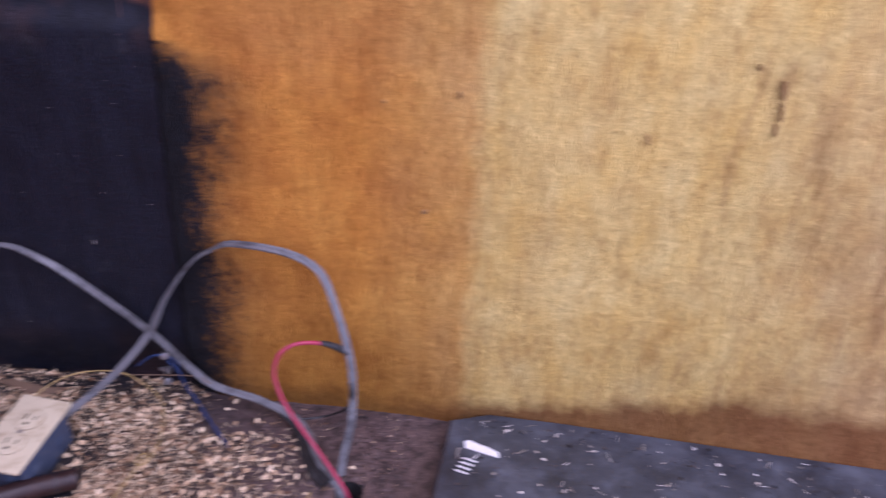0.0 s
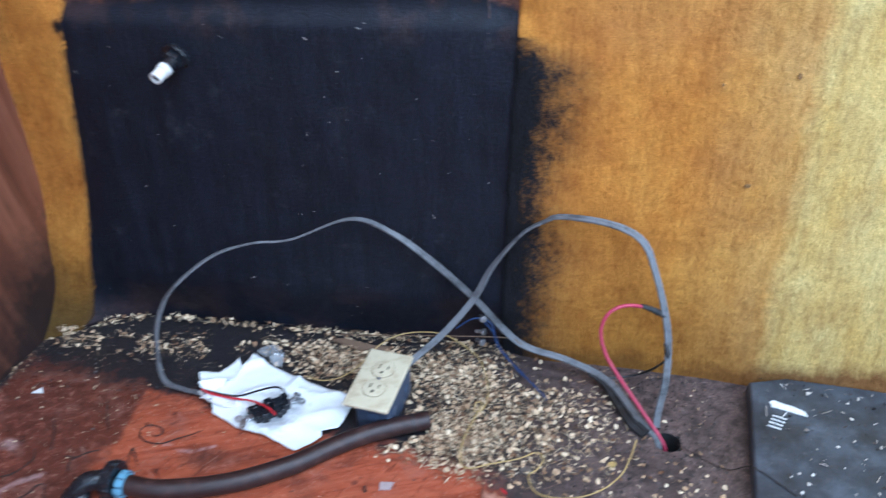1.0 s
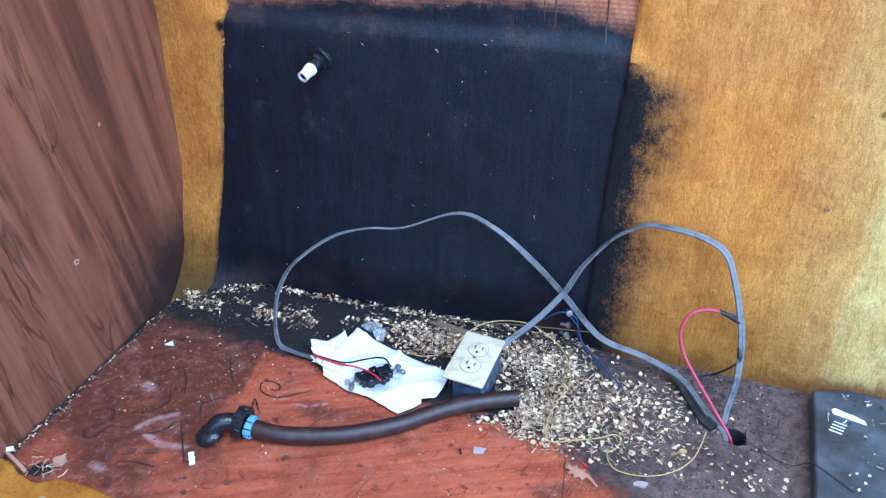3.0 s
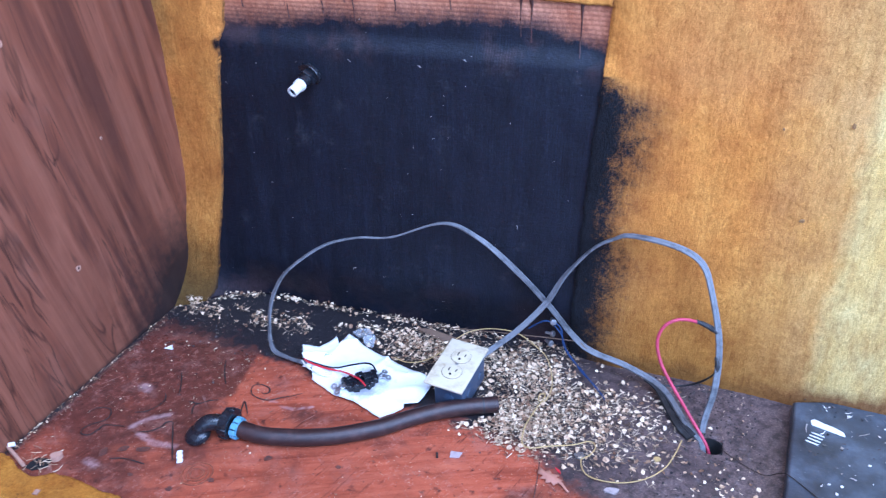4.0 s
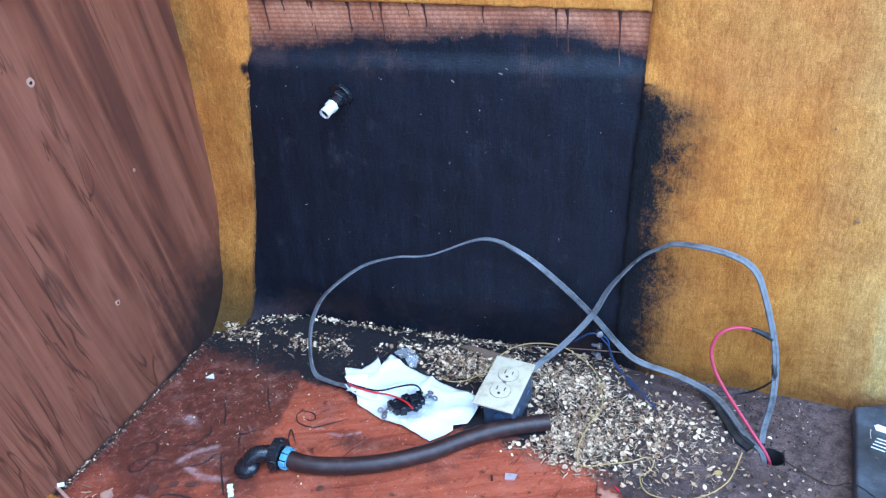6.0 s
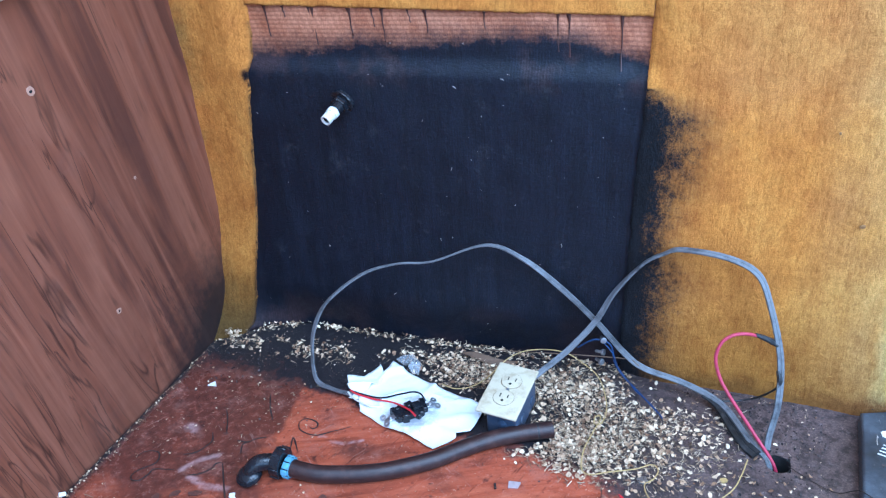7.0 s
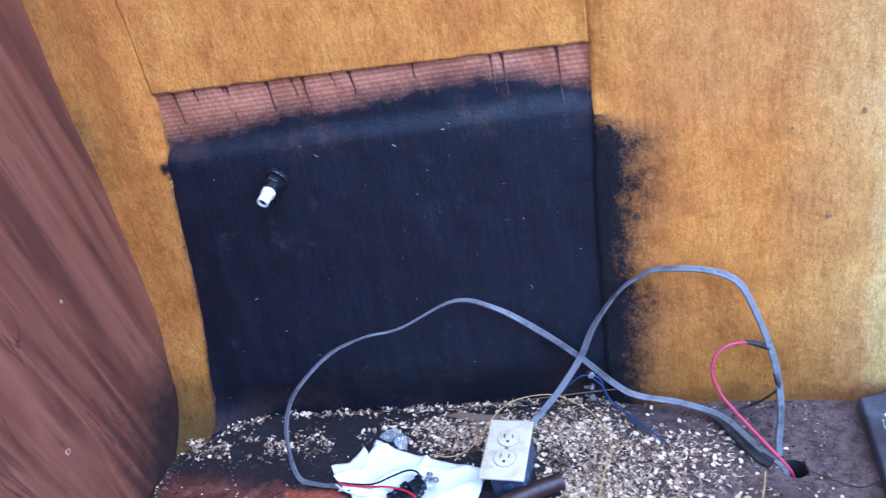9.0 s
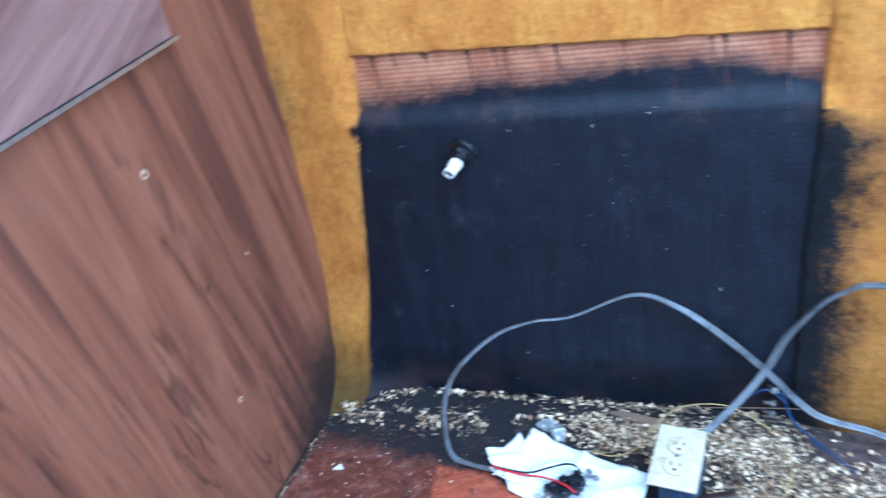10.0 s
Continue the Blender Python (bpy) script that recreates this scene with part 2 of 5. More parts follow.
def laminate_material(name, dark, mid, light, turn=(0, 0, 0)):
    """Wood-print laminate with upright, wandering grain."""
    k = Mat(name, rough=0.42)
    broad = k.noise(5.5, 3, 0.5, stretch=(1, 1, 0.16), turn=turn, twist=0.8)
    rings = k.node("ShaderNodeTexNoise", Vector=k.mapped((1, 1, 0.09), turn), Scale=10.0, Detail=4.0, Roughness=0.5, Distortion=1.4).outputs["Fac"]
    fine = k.noise(240, 3, 0.6, stretch=(1, 1, 0.03), turn=turn)
    col = k.ramp(rings, (0.36, dark), (0.43, mid), (0.52, light), (0.58, mid), (0.66, dark))
    col = k.mix(0.32, col, k.ramp(broad, (0.36, (0.42, 0.36, 0.36)), (0.56, (1, 1, 1))), "MULTIPLY")
    # dark figure lines, broken along their length
    figure = k.node("ShaderNodeTexNoise", Vector=k.mapped((1, 1, 0.12), turn), Scale=11.0, Detail=4.0, Roughness=0.55, Distortion=0.9).outputs["Fac"]
    for field, at, wide, low, high, depth in ((rings, 0.46, 0.010, 0.44, 0.56, 0.78), (figure, 0.50, 0.010, 0.46, 0.58, 0.75), (figure, 0.40, 0.020, 0.44, 0.58, 0.5)):
        vein = k.band(k.math("ABSOLUTE", k.math("SUBTRACT", field, at)), wide, 0.0)
        vein = k.math("MULTIPLY", vein, k.band(k.noise(7, 4, 0.6, stretch=(1, 1, 0.5), turn=turn), low, high))
        col = k.mix(k.math("MULTIPLY", vein, depth), col, tuple(c * 0.3 for c in dark))
    streak = k.noise(70, 4, 0.6, stretch=(1, 1, 0.02), turn=turn)
    col = k.mix(0.26, col, k.ramp(streak, (0.36, (0.55, 0.48, 0.46)), (0.58, (1.12, 1.1, 1.1))), "MULTIPLY")
    col = k.mix(0.28, col, k.ramp(fine, (0.3, (0.55, 0.52, 0.5)), (0.65, (1, 1, 1))), "MULTIPLY")
    dust_haze = k.band(k.noise(9, 5, 0.7), 0.55, 0.8)
    col = k.mix(k.math("MULTIPLY", dust_haze, 0.05), col, (0.42, 0.32, 0.28))
    # black stain and crevice shade painted into the low corner and base line
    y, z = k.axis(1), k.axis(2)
    darkening = k.math("MULTIPLY", k.band(y, -0.27, -0.04), k.band(z, 0.24, 0.0))
    darkening = k.math("ADD", darkening, k.math("MULTIPLY", k.band(z, 0.010, 0.001), 0.35))
    darkening = k.band(k.math("ADD", darkening, k.math("MULTIPLY", k.math("SUBTRACT", k.noise(40, 5, 0.7), 0.5), 0.7)), 0.12, 0.62)
    col = k.mix(k.math("MULTIPLY", darkening, 0.9), col, (0.014, 0.011, 0.011))
    k.put("Base Color", col)
    k.put("Roughness", k.band(k.noise(30, 4), -0.7, 1.5))
    k.put("Specular IOR Level", 0.36)
    k.bump(fine, 0.12, 0.0006)
    return k.m


def floor_material():
    """Red-orange varnished plywood, black with grime along the wall and about the cable hole."""
    k = Mat("varnished_plywood", rough=0.35)
    grime, clean = k.attribute("grime"), k.attribute("clean")
    x = k.axis(0)
    n1, n2, n3 = k.noise(11, 6, 0.68), k.noise(55, 6, 0.72), k.noise(320, 5, 0.75)
    grain = k.noise(60, 5, 0.65, stretch=(0.10, 1, 1), turn=(0, 0, -24), twist=0.6)
    wood = k.ramp(grain, (0.25, (0.19, 0.038, 0.018)), (0.5, (0.39, 0.092, 0.043)), (0.75, (0.50, 0.148, 0.075)))
    soil = k.ramp(n2, (0.3, (0.026, 0.013, 0.012)), (0.5, (0.080, 0.029, 0.022)), (0.7, (0.20, 0.068, 0.046)))
    worn_at = k.band(k.math("ADD", k.math("MULTIPLY", n1, 1.1), k.math("SUBTRACT", 0.32, k.math("MULTIPLY", clean, 0.62))), 0.42, 0.80)
    col = k.mix(k.math("MULTIPLY", worn_at, 0.9), wood, soil)
    # pale dust and dull scuffs, with the varnish's hazy glare added to their colour
    dust_haze = k.math("MULTIPLY", k.band(k.noise(17, 6, 0.78), 0.52, 0.72), k.math("SUBTRACT", 0.38, k.math("MULTIPLY", clean, 0.06)))
    col = k.mix(dust_haze, col, (0.44, 0.24, 0.19))
    hair = k.math("MULTIPLY", k.band(k.noise(210, 4, 0.7, stretch=(0.05, 1, 1), turn=(0, 0, -58)), 0.61, 0.68), k.band(k.noise(13, 4, 0.6), 0.48, 0.60))
    col = k.mix(k.math("MULTIPLY", hair, 0.45), col, (0.60, 0.36, 0.28))
    scuff = k.math("MULTIPLY", k.band(k.noise(120, 5, 0.7, stretch=(0.10, 1, 1), turn=(0, 0, 40)), 0.60, 0.70), k.band(k.noise(9, 3), 0.50, 0.62))
    col = k.mix(k.math("MULTIPLY", scuff, 0.5), col, (0.60, 0.40, 0.34))
    smear = k.attribute("smear")
    smear = k.band(k.math("ADD", smear, k.math("MULTIPLY", k.math("SUBTRACT", k.noise(90, 5, 0.7), 0.5), 1.0)), 0.25, 0.85)
    col = k.mix(k.math("MULTIPLY", smear, 0.42), col, (0.62, 0.42, 0.40))
    brush = k.math("MULTIPLY", k.band(k.noise(18, 6, 0.75, stretch=(0.45, 1, 1), turn=(0, 0, 25)), 0.54, 0.70), 0.5)
    col = k.mix(brush, col, (0.16, 0.045, 0.026))
    # ground-in dark rubbing that spares nothing
    rub = k.math("MULTIPLY", k.band(k.noise(8, 6, 0.72, stretch=(0.6, 1, 1), turn=(0, 0, 35), twist=0.7), 0.48, 0.66), k.math("SUBTRACT", 0.72, k.math("MULTIPLY", clean, 0.40)))
    col = k.mix(rub, col, (0.115, 0.030, 0.019))
    # fine dark scratches and rubbed-in lines
    nick = k.math("MULTIPLY", k.band(k.noise(150, 4, 0.7, stretch=(0.07, 1, 1), turn=(0, 0, -72)), 0.57, 0.66), k.band(k.noise(11, 4, 0.6), 0.44, 0.58))
    col = k.mix(k.math("MULTIPLY", nick, 0.8), col, (0.07, 0.020, 0.014))
    blotch = k.band(k.noise(36, 4, 0.6), 0.62, 0.70)
    col = k.mix(k.math("MULTIPLY", k.math("MAXIMUM", blotch, k.band(k.noise(120, 4, 0.65), 0.62, 0.70)), 0.75), col, (0.05, 0.02, 0.018))
    dirt = k.math("ADD", grime, k.math("ADD", k.math("MULTIPLY", k.math("SUBTRACT", n2, 0.5), 1.6), k.math("MULTIPLY", k.math("SUBTRACT", n1, 0.5), 0.9)))
    dirt = k.math("ADD", dirt, k.math("MULTIPLY", k.math("SUBTRACT", n3, 0.5), 0.35))
    tar = k.ramp(n3, (0.3, (0.005, 0.005, 0.007)), (0.7, (0.028, 0.024, 0.027)))
    ash = k.ramp(n3, (0.25, (0.040, 0.026, 0.025)), (0.5, (0.110, 0.074, 0.069)), (0.78, (0.27, 0.200, 0.180)))
    ash = k.mix(k.math("MULTIPLY", k.band(n2, 0.47, 0.60), 0.8), ash, (0.022, 0.016, 0.017))
    ash = k.mix(k.math("MULTIPLY", k.band(n1, 0.50, 0.64), 0.65), ash, (0.030, 0.021, 0.022))
    ash = k.mix(k.math("MULTIPLY", k.band(k.noise(70, 5, 0.7), 0.58, 0.68), 0.45), ash, (0.26, 0.21, 0.21))
    tar = k.mix(k.band(k.math("ADD", x, k.math("MULTIPLY", n2, 0.2)), 0.78, 1.02), tar, ash)
    col = k.mix(k.band(dirt, 0.28, 0.72), col, tar)
    speck = k.math("MULTIPLY", k.band(k.noise(420, 3, 0.6), 0.66, 0.70), k.band(k.noise(24, 4, 0.6), 0.48, 0.60))
    col = k.mix(k.math("MULTIPLY", speck, 0.7), col, (0.60, 0.48, 0.37))
    k.put("Base Color", col)
    k.put("Roughness", k.math("ADD", k.math("MULTIPLY", n2, 0.46), k.math("ADD", 0.0, k.math("MULTIPLY", grime, 0.25)), clamp=True))
    n = k.bump(n2, 0.32, 0.003)
    n = k.bump(k.noise(170, 4, 0.7, stretch=(0.08, 1, 1), turn=(0, 0, -50)), 0.35, 0.0012, n)
    k.bump(n3, 0.4, 0.0015, n)
    return k.m


def rubber_material():
    """Blue-grey rubber sheet, scuffed and dusty."""
    k = Mat("rubber_mat", rough=0.5)
    n1, n2 = k.noise(16, 6, 0.7), k.noise(150, 5, 0.7)
    col = k.ramp(n1, (0.3, (0.022, 0.026, 0.034)), (0.5, (0.050, 0.059, 0.076)), (0.70, (0.105, 0.120, 0.148)))
    col = k.mix(k.math("MULTIPLY", k.band(n2, 0.62, 0.75), 0.5), col, (0.28, 0.29, 0.32))
    k.put("Base Color", col)
    k.put("Roughness", k.band(n1, -0.2, 1.3))
    k.bump(n2, 0.4, 0.0015)
    return k.m


def flake_material(name, dark, mid, light):
    k = Mat(name, rough=0.8)
    col = k.ramp(k.island(), (0.05, dark), (0.45, mid), (0.9, light))
    k.put("Base Color", k.mix(0.35, col, k.ramp(k.noise(500, 3), (0.3, (0.5, 0.42, 0.36)), (0.65, (1, 1, 1))), "MULTIPLY"))
    return k.m


def worn_material(name, color, rough, metal=0.0, scale=90.0, dirt=(0.05, 0.04, 0.035), amount=0.4, bump=0.15):
    """A plain coloured surface with grime and a slightly uneven finish."""
    k = Mat(name, color, rough, metal)
    n1, n2 = k.noise(scale, 5, 0.65), k.noise(scale * 6, 3, 0.6)
    col = k.mix(k.math("MULTIPLY", k.band(n1, 0.48, 0.75), amount), color, dirt)
    k.put("Base Color", col)
    k.put("Roughness", k.math("ADD", rough - 0.12, k.math("MULTIPLY", n1, 0.24), clamp=True))
    k.bump(n2, bump, 0.0008)
    return k.m


def tissue_material():
    """White tissue with a grey oily smudge about the switch."""
    k = Mat("white_tissue", rough=0.9)
    off = k.node("ShaderNodeVectorMath", i0=k.co, i1=(0.462, -0.192, 0.015))
    off.operation = "DISTANCE"
    near = k.math("ADD", off.outputs["Value"], k.math("MULTIPLY", k.math("SUBTRACT", k.noise(60, 5, 0.7), 0.5), 0.07))
    smudge = k.band(near, 0.050, 0.018)
    col = k.mix(k.math("MULTIPLY", k.band(k.noise(30, 4), 0.5, 0.75), 0.2), (0.86, 0.88, 0.88), (0.60, 0.63, 0.66))
    spots = k.band(k.noise(130, 3), 0.70, 0.74)
    col = k.mix(k.math("MULTIPLY", spots, 0.6), col, (0.2, 0.2, 0.22))
    k.put("Base Color", k.mix(k.math("MULTIPLY", smudge, 0.75), col, (0.16, 0.17, 0.20)))
    k.bump(k.noise(160, 4), 0.25, 0.001)
    return k.m


CARPET = carpet_material("ochre_carpet")
LOOSE_CARPET = carpet_material("loose_ochre_carpet", False)
COAT = coat_material()
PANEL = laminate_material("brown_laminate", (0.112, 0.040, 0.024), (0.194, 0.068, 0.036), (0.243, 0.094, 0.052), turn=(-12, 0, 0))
PANEL2 = laminate_material("grey_laminate", (0.19, 0.098, 0.082), (0.235, 0.130, 0.110), (0.27, 0.155, 0.134), turn=(60, 0, 0))
FLOOR = floor_material()
RUBBER = rubber_material()
FLAKE = flake_material("dry_flake", (0.20, 0.105, 0.055), (0.60, 0.41, 0.245), (0.86, 0.69, 0.47))
CHAFF = flake_material("dry_chaff", (0.06, 0.035, 0.022), (0.27, 0.18, 0.105), (0.70, 0.56, 0.38))
LINT = flake_material("pale_lint", (0.30, 0.26, 0.22), (0.55, 0.50, 0.45), (0.80, 0.77, 0.72))
PLAIN = worn_material("plain_lining", (0.55, 0.54, 0.52), 0.8, scale=8)
CABLE = worn_material("grey_cable_sheath", (0.142, 0.143, 0.151), 0.5, scale=34, dirt=(0.022, 0.021, 0.022), amount=1.0, bump=0.35)
BLACK_PLASTIC = worn_material("black_plastic", (0.010, 0.011, 0.015), 0.26, dirt=(0.045, 0.042, 0.04), amount=0.35)
TAPE = worn_material("black_tape", (0.014, 0.014, 0.016), 0.5, scale=130, dirt=(0.09, 0.085, 0.085), amount=0.6)
SLEEVE = worn_material("black_sleeve", (0.010, 0.010, 0.011), 0.6, scale=80, dirt=(0.05, 0.045, 0.045), amount=0.7)
HOSE = worn_material("brown_black_hose", (0.024, 0.010, 0.009), 0.46, scale=55, dirt=(0.070, 0.034, 0.028), amount=0.9, bump=0.35)
RED = worn_material("red_wire", (0.43, 0.035, 0.078), 0.5, amount=0.3)
RED2 = worn_material("thin_red_wire", (0.55, 0.02, 0.03), 0.4, amount=0.15)
BLUE = worn_material("blue_wire", (0.018, 0.045, 0.13), 0.4, amount=0.3)
CLAMP = worn_material("light_blue_plastic", (0.16, 0.36, 0.50), 0.4, scale=160, amount=0.35)
YELLOW = worn_material("yellow_wire", (0.46, 0.315, 0.115), 0.5, amount=0.5)
IVORY = worn_material("ivory_plastic", (0.60, 0.52, 0.36), 0.45, scale=50, dirt=(0.30, 0.21, 0.11), amount=0.75)
BOX = worn_material("blue_grey_box", (0.045, 0.065, 0.11), 0.45, amount=0.5, dirt=(0.12, 0.12, 0.13))
PAPER = tissue_material()
WHITE = worn_material("white_plastic", (0.80, 0.78, 0.74), 0.4, dirt=(0.4, 0.34, 0.28), amount=0.35)
CHALK = worn_material("white_label", (0.82, 0.82, 0.80), 0.7, scale=200, amount=0.2)
STEEL = worn_material("dull_steel", (0.50, 0.50, 0.52), 0.35, 0.9, amount=0.4)
DARK = worn_material("dark_void", (0.006, 0.006, 0.006), 0.9, amount=0.2)
DRIP = worn_material("dark_drip", (0.055, 0.020, 0.014), 0.3, amount=0.2)
STAIN = worn_material("dark_brown_stain", (0.085, 0.035, 0.026), 0.5, scale=260, dirt=(0.22, 0.07, 0.04), amount=1.0)
GRIT = flake_material("dark_grit", (0.006, 0.005, 0.006), (0.03, 0.025, 0.025), (0.10, 0.08, 0.075))
INK = worn_material("black_ink", (0.022, 0.014, 0.012), 0.6, amount=0.3)
GROOVE = worn_material("grimy_groove", (0.30, 0.24, 0.16), 0.8)
FELT_STAIN = worn_material("felt_stain", (0.22, 0.11, 0.04), 0.95, scale=300, dirt=(0.5, 0.3, 0.1), amount=0.8)
LABEL_GREY = worn_material("grey_plaster", (0.36, 0.29, 0.27), 0.8, scale=180, amount=0.4)
RAW = worn_material("raw_wood", (0.44, 0.25, 0.17), 0.8, amount=0.3)
TWIG = worn_material("brown_bark", (0.14, 0.085, 0.05), 0.8, amount=0.5)
FILM = Mat("clear_film", (0.90, 0.92, 0.94), 0.15)
FILM.put("Transmission Weight", 0.35)
FILM.put("Alpha", 0.42)
FILM.bump(FILM.noise(160, 3), 0.6, 0.002)
FILM = FILM.m


# ---- mesh helpers ----
def mesh_object(name, verts, faces, material, parent=None, label="", smooth=False):
    me = bpy.data.meshes.new(name)
    me.from_pydata([tuple(v) for v in verts], [], [tuple(f) for f in faces])
    me.update()
    if smooth:
        me.polygons.foreach_set("use_smooth", [True] * len(me.polygons))
    me.materials.append(material)
    ob = new(name, me)
    ob.parent = parent
    if label:
        tagged(ob, label)
    return ob


def part(name, bm, material, parent=None, label="", smooth=True):
    """Links a bmesh as one mesh object, under a thing or under a part."""
    bmesh.ops.recalc_face_normals(bm, faces=bm.faces)
    me = bpy.data.meshes.new(name)
    bm.to_mesh(me)
    bm.free()
    if smooth:
        me.polygons.foreach_set("use_smooth", [True] * len(me.polygons))
        me.set_sharp_from_angle(angle=radians(38))
    me.materials.append(material)
    ob = new(name, me)
    ob.parent = parent
    if label:
        tagged(ob, label)
    return ob


def thing(name, label, category, group="", kind="", at=None):
    ob = new(name)
    ob.empty_display_size = 0.02
    if at is not None:
        ob.matrix_world = at
    return tagged(ob, label, category, group, kind)


def smoothstep(v, a, b):
    u = np.clip((v - a) / (b - a), 0, 1)
    return u * u * (3 - 2 * u)


def glide(points, per=8):
    """Points of a smooth curve through the given ones."""
    p = np.array(points, float)
    p = np.vstack([2 * p[0] - p[1], p, 2 * p[-1] - p[-2]])
    out = []
    for i in range(1, len(p) - 2):
        a, b, c, d = p[i - 1], p[i], p[i + 1], p[i + 2]
        for u in np.linspace(0, 1, per, endpoint=False):
            out.append(0.5 * (2 * b + (c - a) * u + (2 * a - 5 * b + 4 * c - d) * u * u + (3 * b - a - 3 * c + d) * u ** 3))
    out.append(p[-2])
    return np.array(out)


def sweep(points, section, faces_to=None, per=8, closed=True, scale=None):
    """A bmesh that carries a closed section (in mm-like local u, v) along a smooth curve. faces_to: for each point the way that v looks."""
    path = glide(points, per)
    ups = glide(faces_to, per) if faces_to is not None else np.tile((0, 0, 1.0), (len(path), 1))
    bm = bmesh.new()
    rings = []
    for i, q in enumerate(path):
        d = path[min(i + 1, len(path) - 1)] - path[max(i - 1, 0)]
        d = Vector(d).normalized()
        v = Vector(ups[i])
        v = (v - d * v.dot(d))
        if v.length < 1e-5:
            v = d.orthogonal()
        v.normalize()
        u = d.cross(v)
        s = 1.0 if scale is None else float(np.interp(i / (len(path) - 1), np.linspace(0, 1, len(scale)), scale))
        rings.append([bm.verts.new(Vector(q) + u * (a * s) + v * (b * s)) for a, b in section])
    n = len(section)
    for r0, r1 in zip(rings, rings[1:]):
        for j in range(n):
            bm.faces.new((r0[j], r0[(j + 1) % n], r1[(j + 1) % n], r1[j]))
    if closed:
        bm.faces.new(rings[0][::-1])
        bm.faces.new(rings[-1])
    return bm


def disc(r, n=10, flat=1.0):
    return [(r * math.cos(2 * math.pi * i / n), r * flat * math.sin(2 * math.pi * i / n)) for i in range(n)]


def ribbon(w, h):
    """A flat cable's section: two rounded edges and a shallow groove."""
    e = h * 0.35
    g, d = w * 0.14, h * 0.72
    half = [(-w, e), (-w + e, h), (-g, h), (-g * 0.4, d), (g * 0.4, d), (g, h), (w - e, h), (w, e)]
    return half + [(-u, -v) for u, v in half]


def block(size, bevel=0.0015, m=None, segments=2):
    bm = bmesh.new()
    bmesh.ops.create_cube(bm, size=1)
    bmesh.ops.scale(bm, vec=size, verts=bm.verts)
    if bevel:
        bmesh.ops.bevel(bm, geom=bm.edges[:], offset=bevel, segments=segments, affect="EDGES", profile=0.6)
    if m is not None:
        bmesh.ops.transform(bm, matrix=m, verts=bm.verts)
    return bm


def rod(r, depth, m, n=20, r2=None, bevel=0.0):
    bm = bmesh.new()
    bmesh.ops.create_cone(bm, cap_ends=True, segments=n, radius1=r, radius2=r if r2 is None else r2, depth=depth)
    if bevel:
        bmesh.ops.bevel(bm, geom=[e for e in bm.edges if len(e.link_faces) == 2 and any(len(f.verts) > 4 for f in e.link_faces)], offset=bevel, segments=2, affect="EDGES", profile=0.6)
    bmesh.ops.transform(bm, matrix=m, verts=bm.verts)
    return bm


def ring(r_out, r_in, depth, m, n=24):
    """A pipe's short length: outer and inner wall, two rims."""
    bm = bmesh.new()
    loops = []
    for r, z in ((r_out, -depth / 2), (r_out, depth / 2), (r_in, depth / 2), (r_in, -depth / 2)):
        loops.append([bm.verts.new((r * math.cos(2 * math.pi * i / n), r * math.sin(2 * math.pi * i / n), z)) for i in range(n)])
    for a, b in zip(loops, loops[1:] + loops[:1]):
        for i in range(n):
            bm.faces.new((a[i], a[(i + 1) % n], b[(i + 1) % n], b[i]))
    bmesh.ops.transform(bm, matrix=m, verts=bm.verts)
    return bm


def grid_faces(nu, nv, start=0):
    return [(start + i * nv + j, start + (i + 1) * nv + j, start + (i + 1) * nv + j + 1, start + i * nv + j + 1) for i in range(nu - 1) for j in range(nv - 1)]


def rumple(points, scale, amount, seed=0.0):
    return np.array([noise.noise(Vector((p[0] * scale + seed, p[1] * scale, p[2] * scale))) * amount for p in points])


# ---- structure ----
TOP, FAR_X, FRONT_Y = 1.75, 2.4, -2.4


def wall_y(x, z):
    """The long wall's face: upright, stepping back above half a metre, and flaring out at its foot near both ends."""
    x, z = np.asarray(x, float), np.asarray(z, float)
    y = 0.004 + 0.006 * smoothstep(z, 0.10, 0.30) + 0.014 * smoothstep(z, 0.516, 0.546) * (1 - smoothstep(x, 0.775, 0.83)) * smoothstep(x, 0.10, 0.155)
    y = y + (0.030 - 0.008 * smoothstep(z, 0.48, 0.62)) * (1 - smoothstep(x, 0.0, 0.16)) * smoothstep(z, 0.06, 0.26)
    y = y - 0.02 * smoothstep(x, 0.95, 1.25) - 0.03 * smoothstep(x, 1.3, 2.0)
    # the foot: tucked back behind the black patch, flaring out towards both ends
    y = y + 0.022 * smoothstep(x, 0.05, 0.16) * (1 - smoothstep(x, 0.72, 0.86)) * (1 - smoothstep(z, 0.0, 0.11))
    amp = np.interp(x, (0, 0.03, 0.07, 0.16, 1.2, 1.45, 1.7, 2.4), (0.070, 0.050, 0.018, 0.0, 0.002, 0.03, 0.05, 0.06))
    h = np.interp(x, (0, 0.3, 1.2, 1.45), (0.10, 0.05, 0.05, 0.10))
    return y - amp * np.clip(1 - z / h, 0, 1) ** 2


# edges of the cut-out in the carpet
CUT_Z = (0.0, 0.02, 0.104, 0.231, 0.391, 0.504, 0.58, 0.63, 2.0)
CUT_LEFT = (0.050, 0.062, 0.072, 0.094, 0.119, 0.138, 0.152, 0.150, 0.120)
CUT_RIGHT = (0.772, 0.774, 0.777, 0.780, 0.784, 0.792, 0.794, 0.796, 0.812)


def cut_left(z):
    return np.interp(z, CUT_Z, CUT_LEFT)


def cut_right(z):
    return np.interp(z, CUT_Z, CUT_RIGHT)


def cut_top(x):
    return np.interp(x, (0.14, 0.8), (0.627, 0.609))


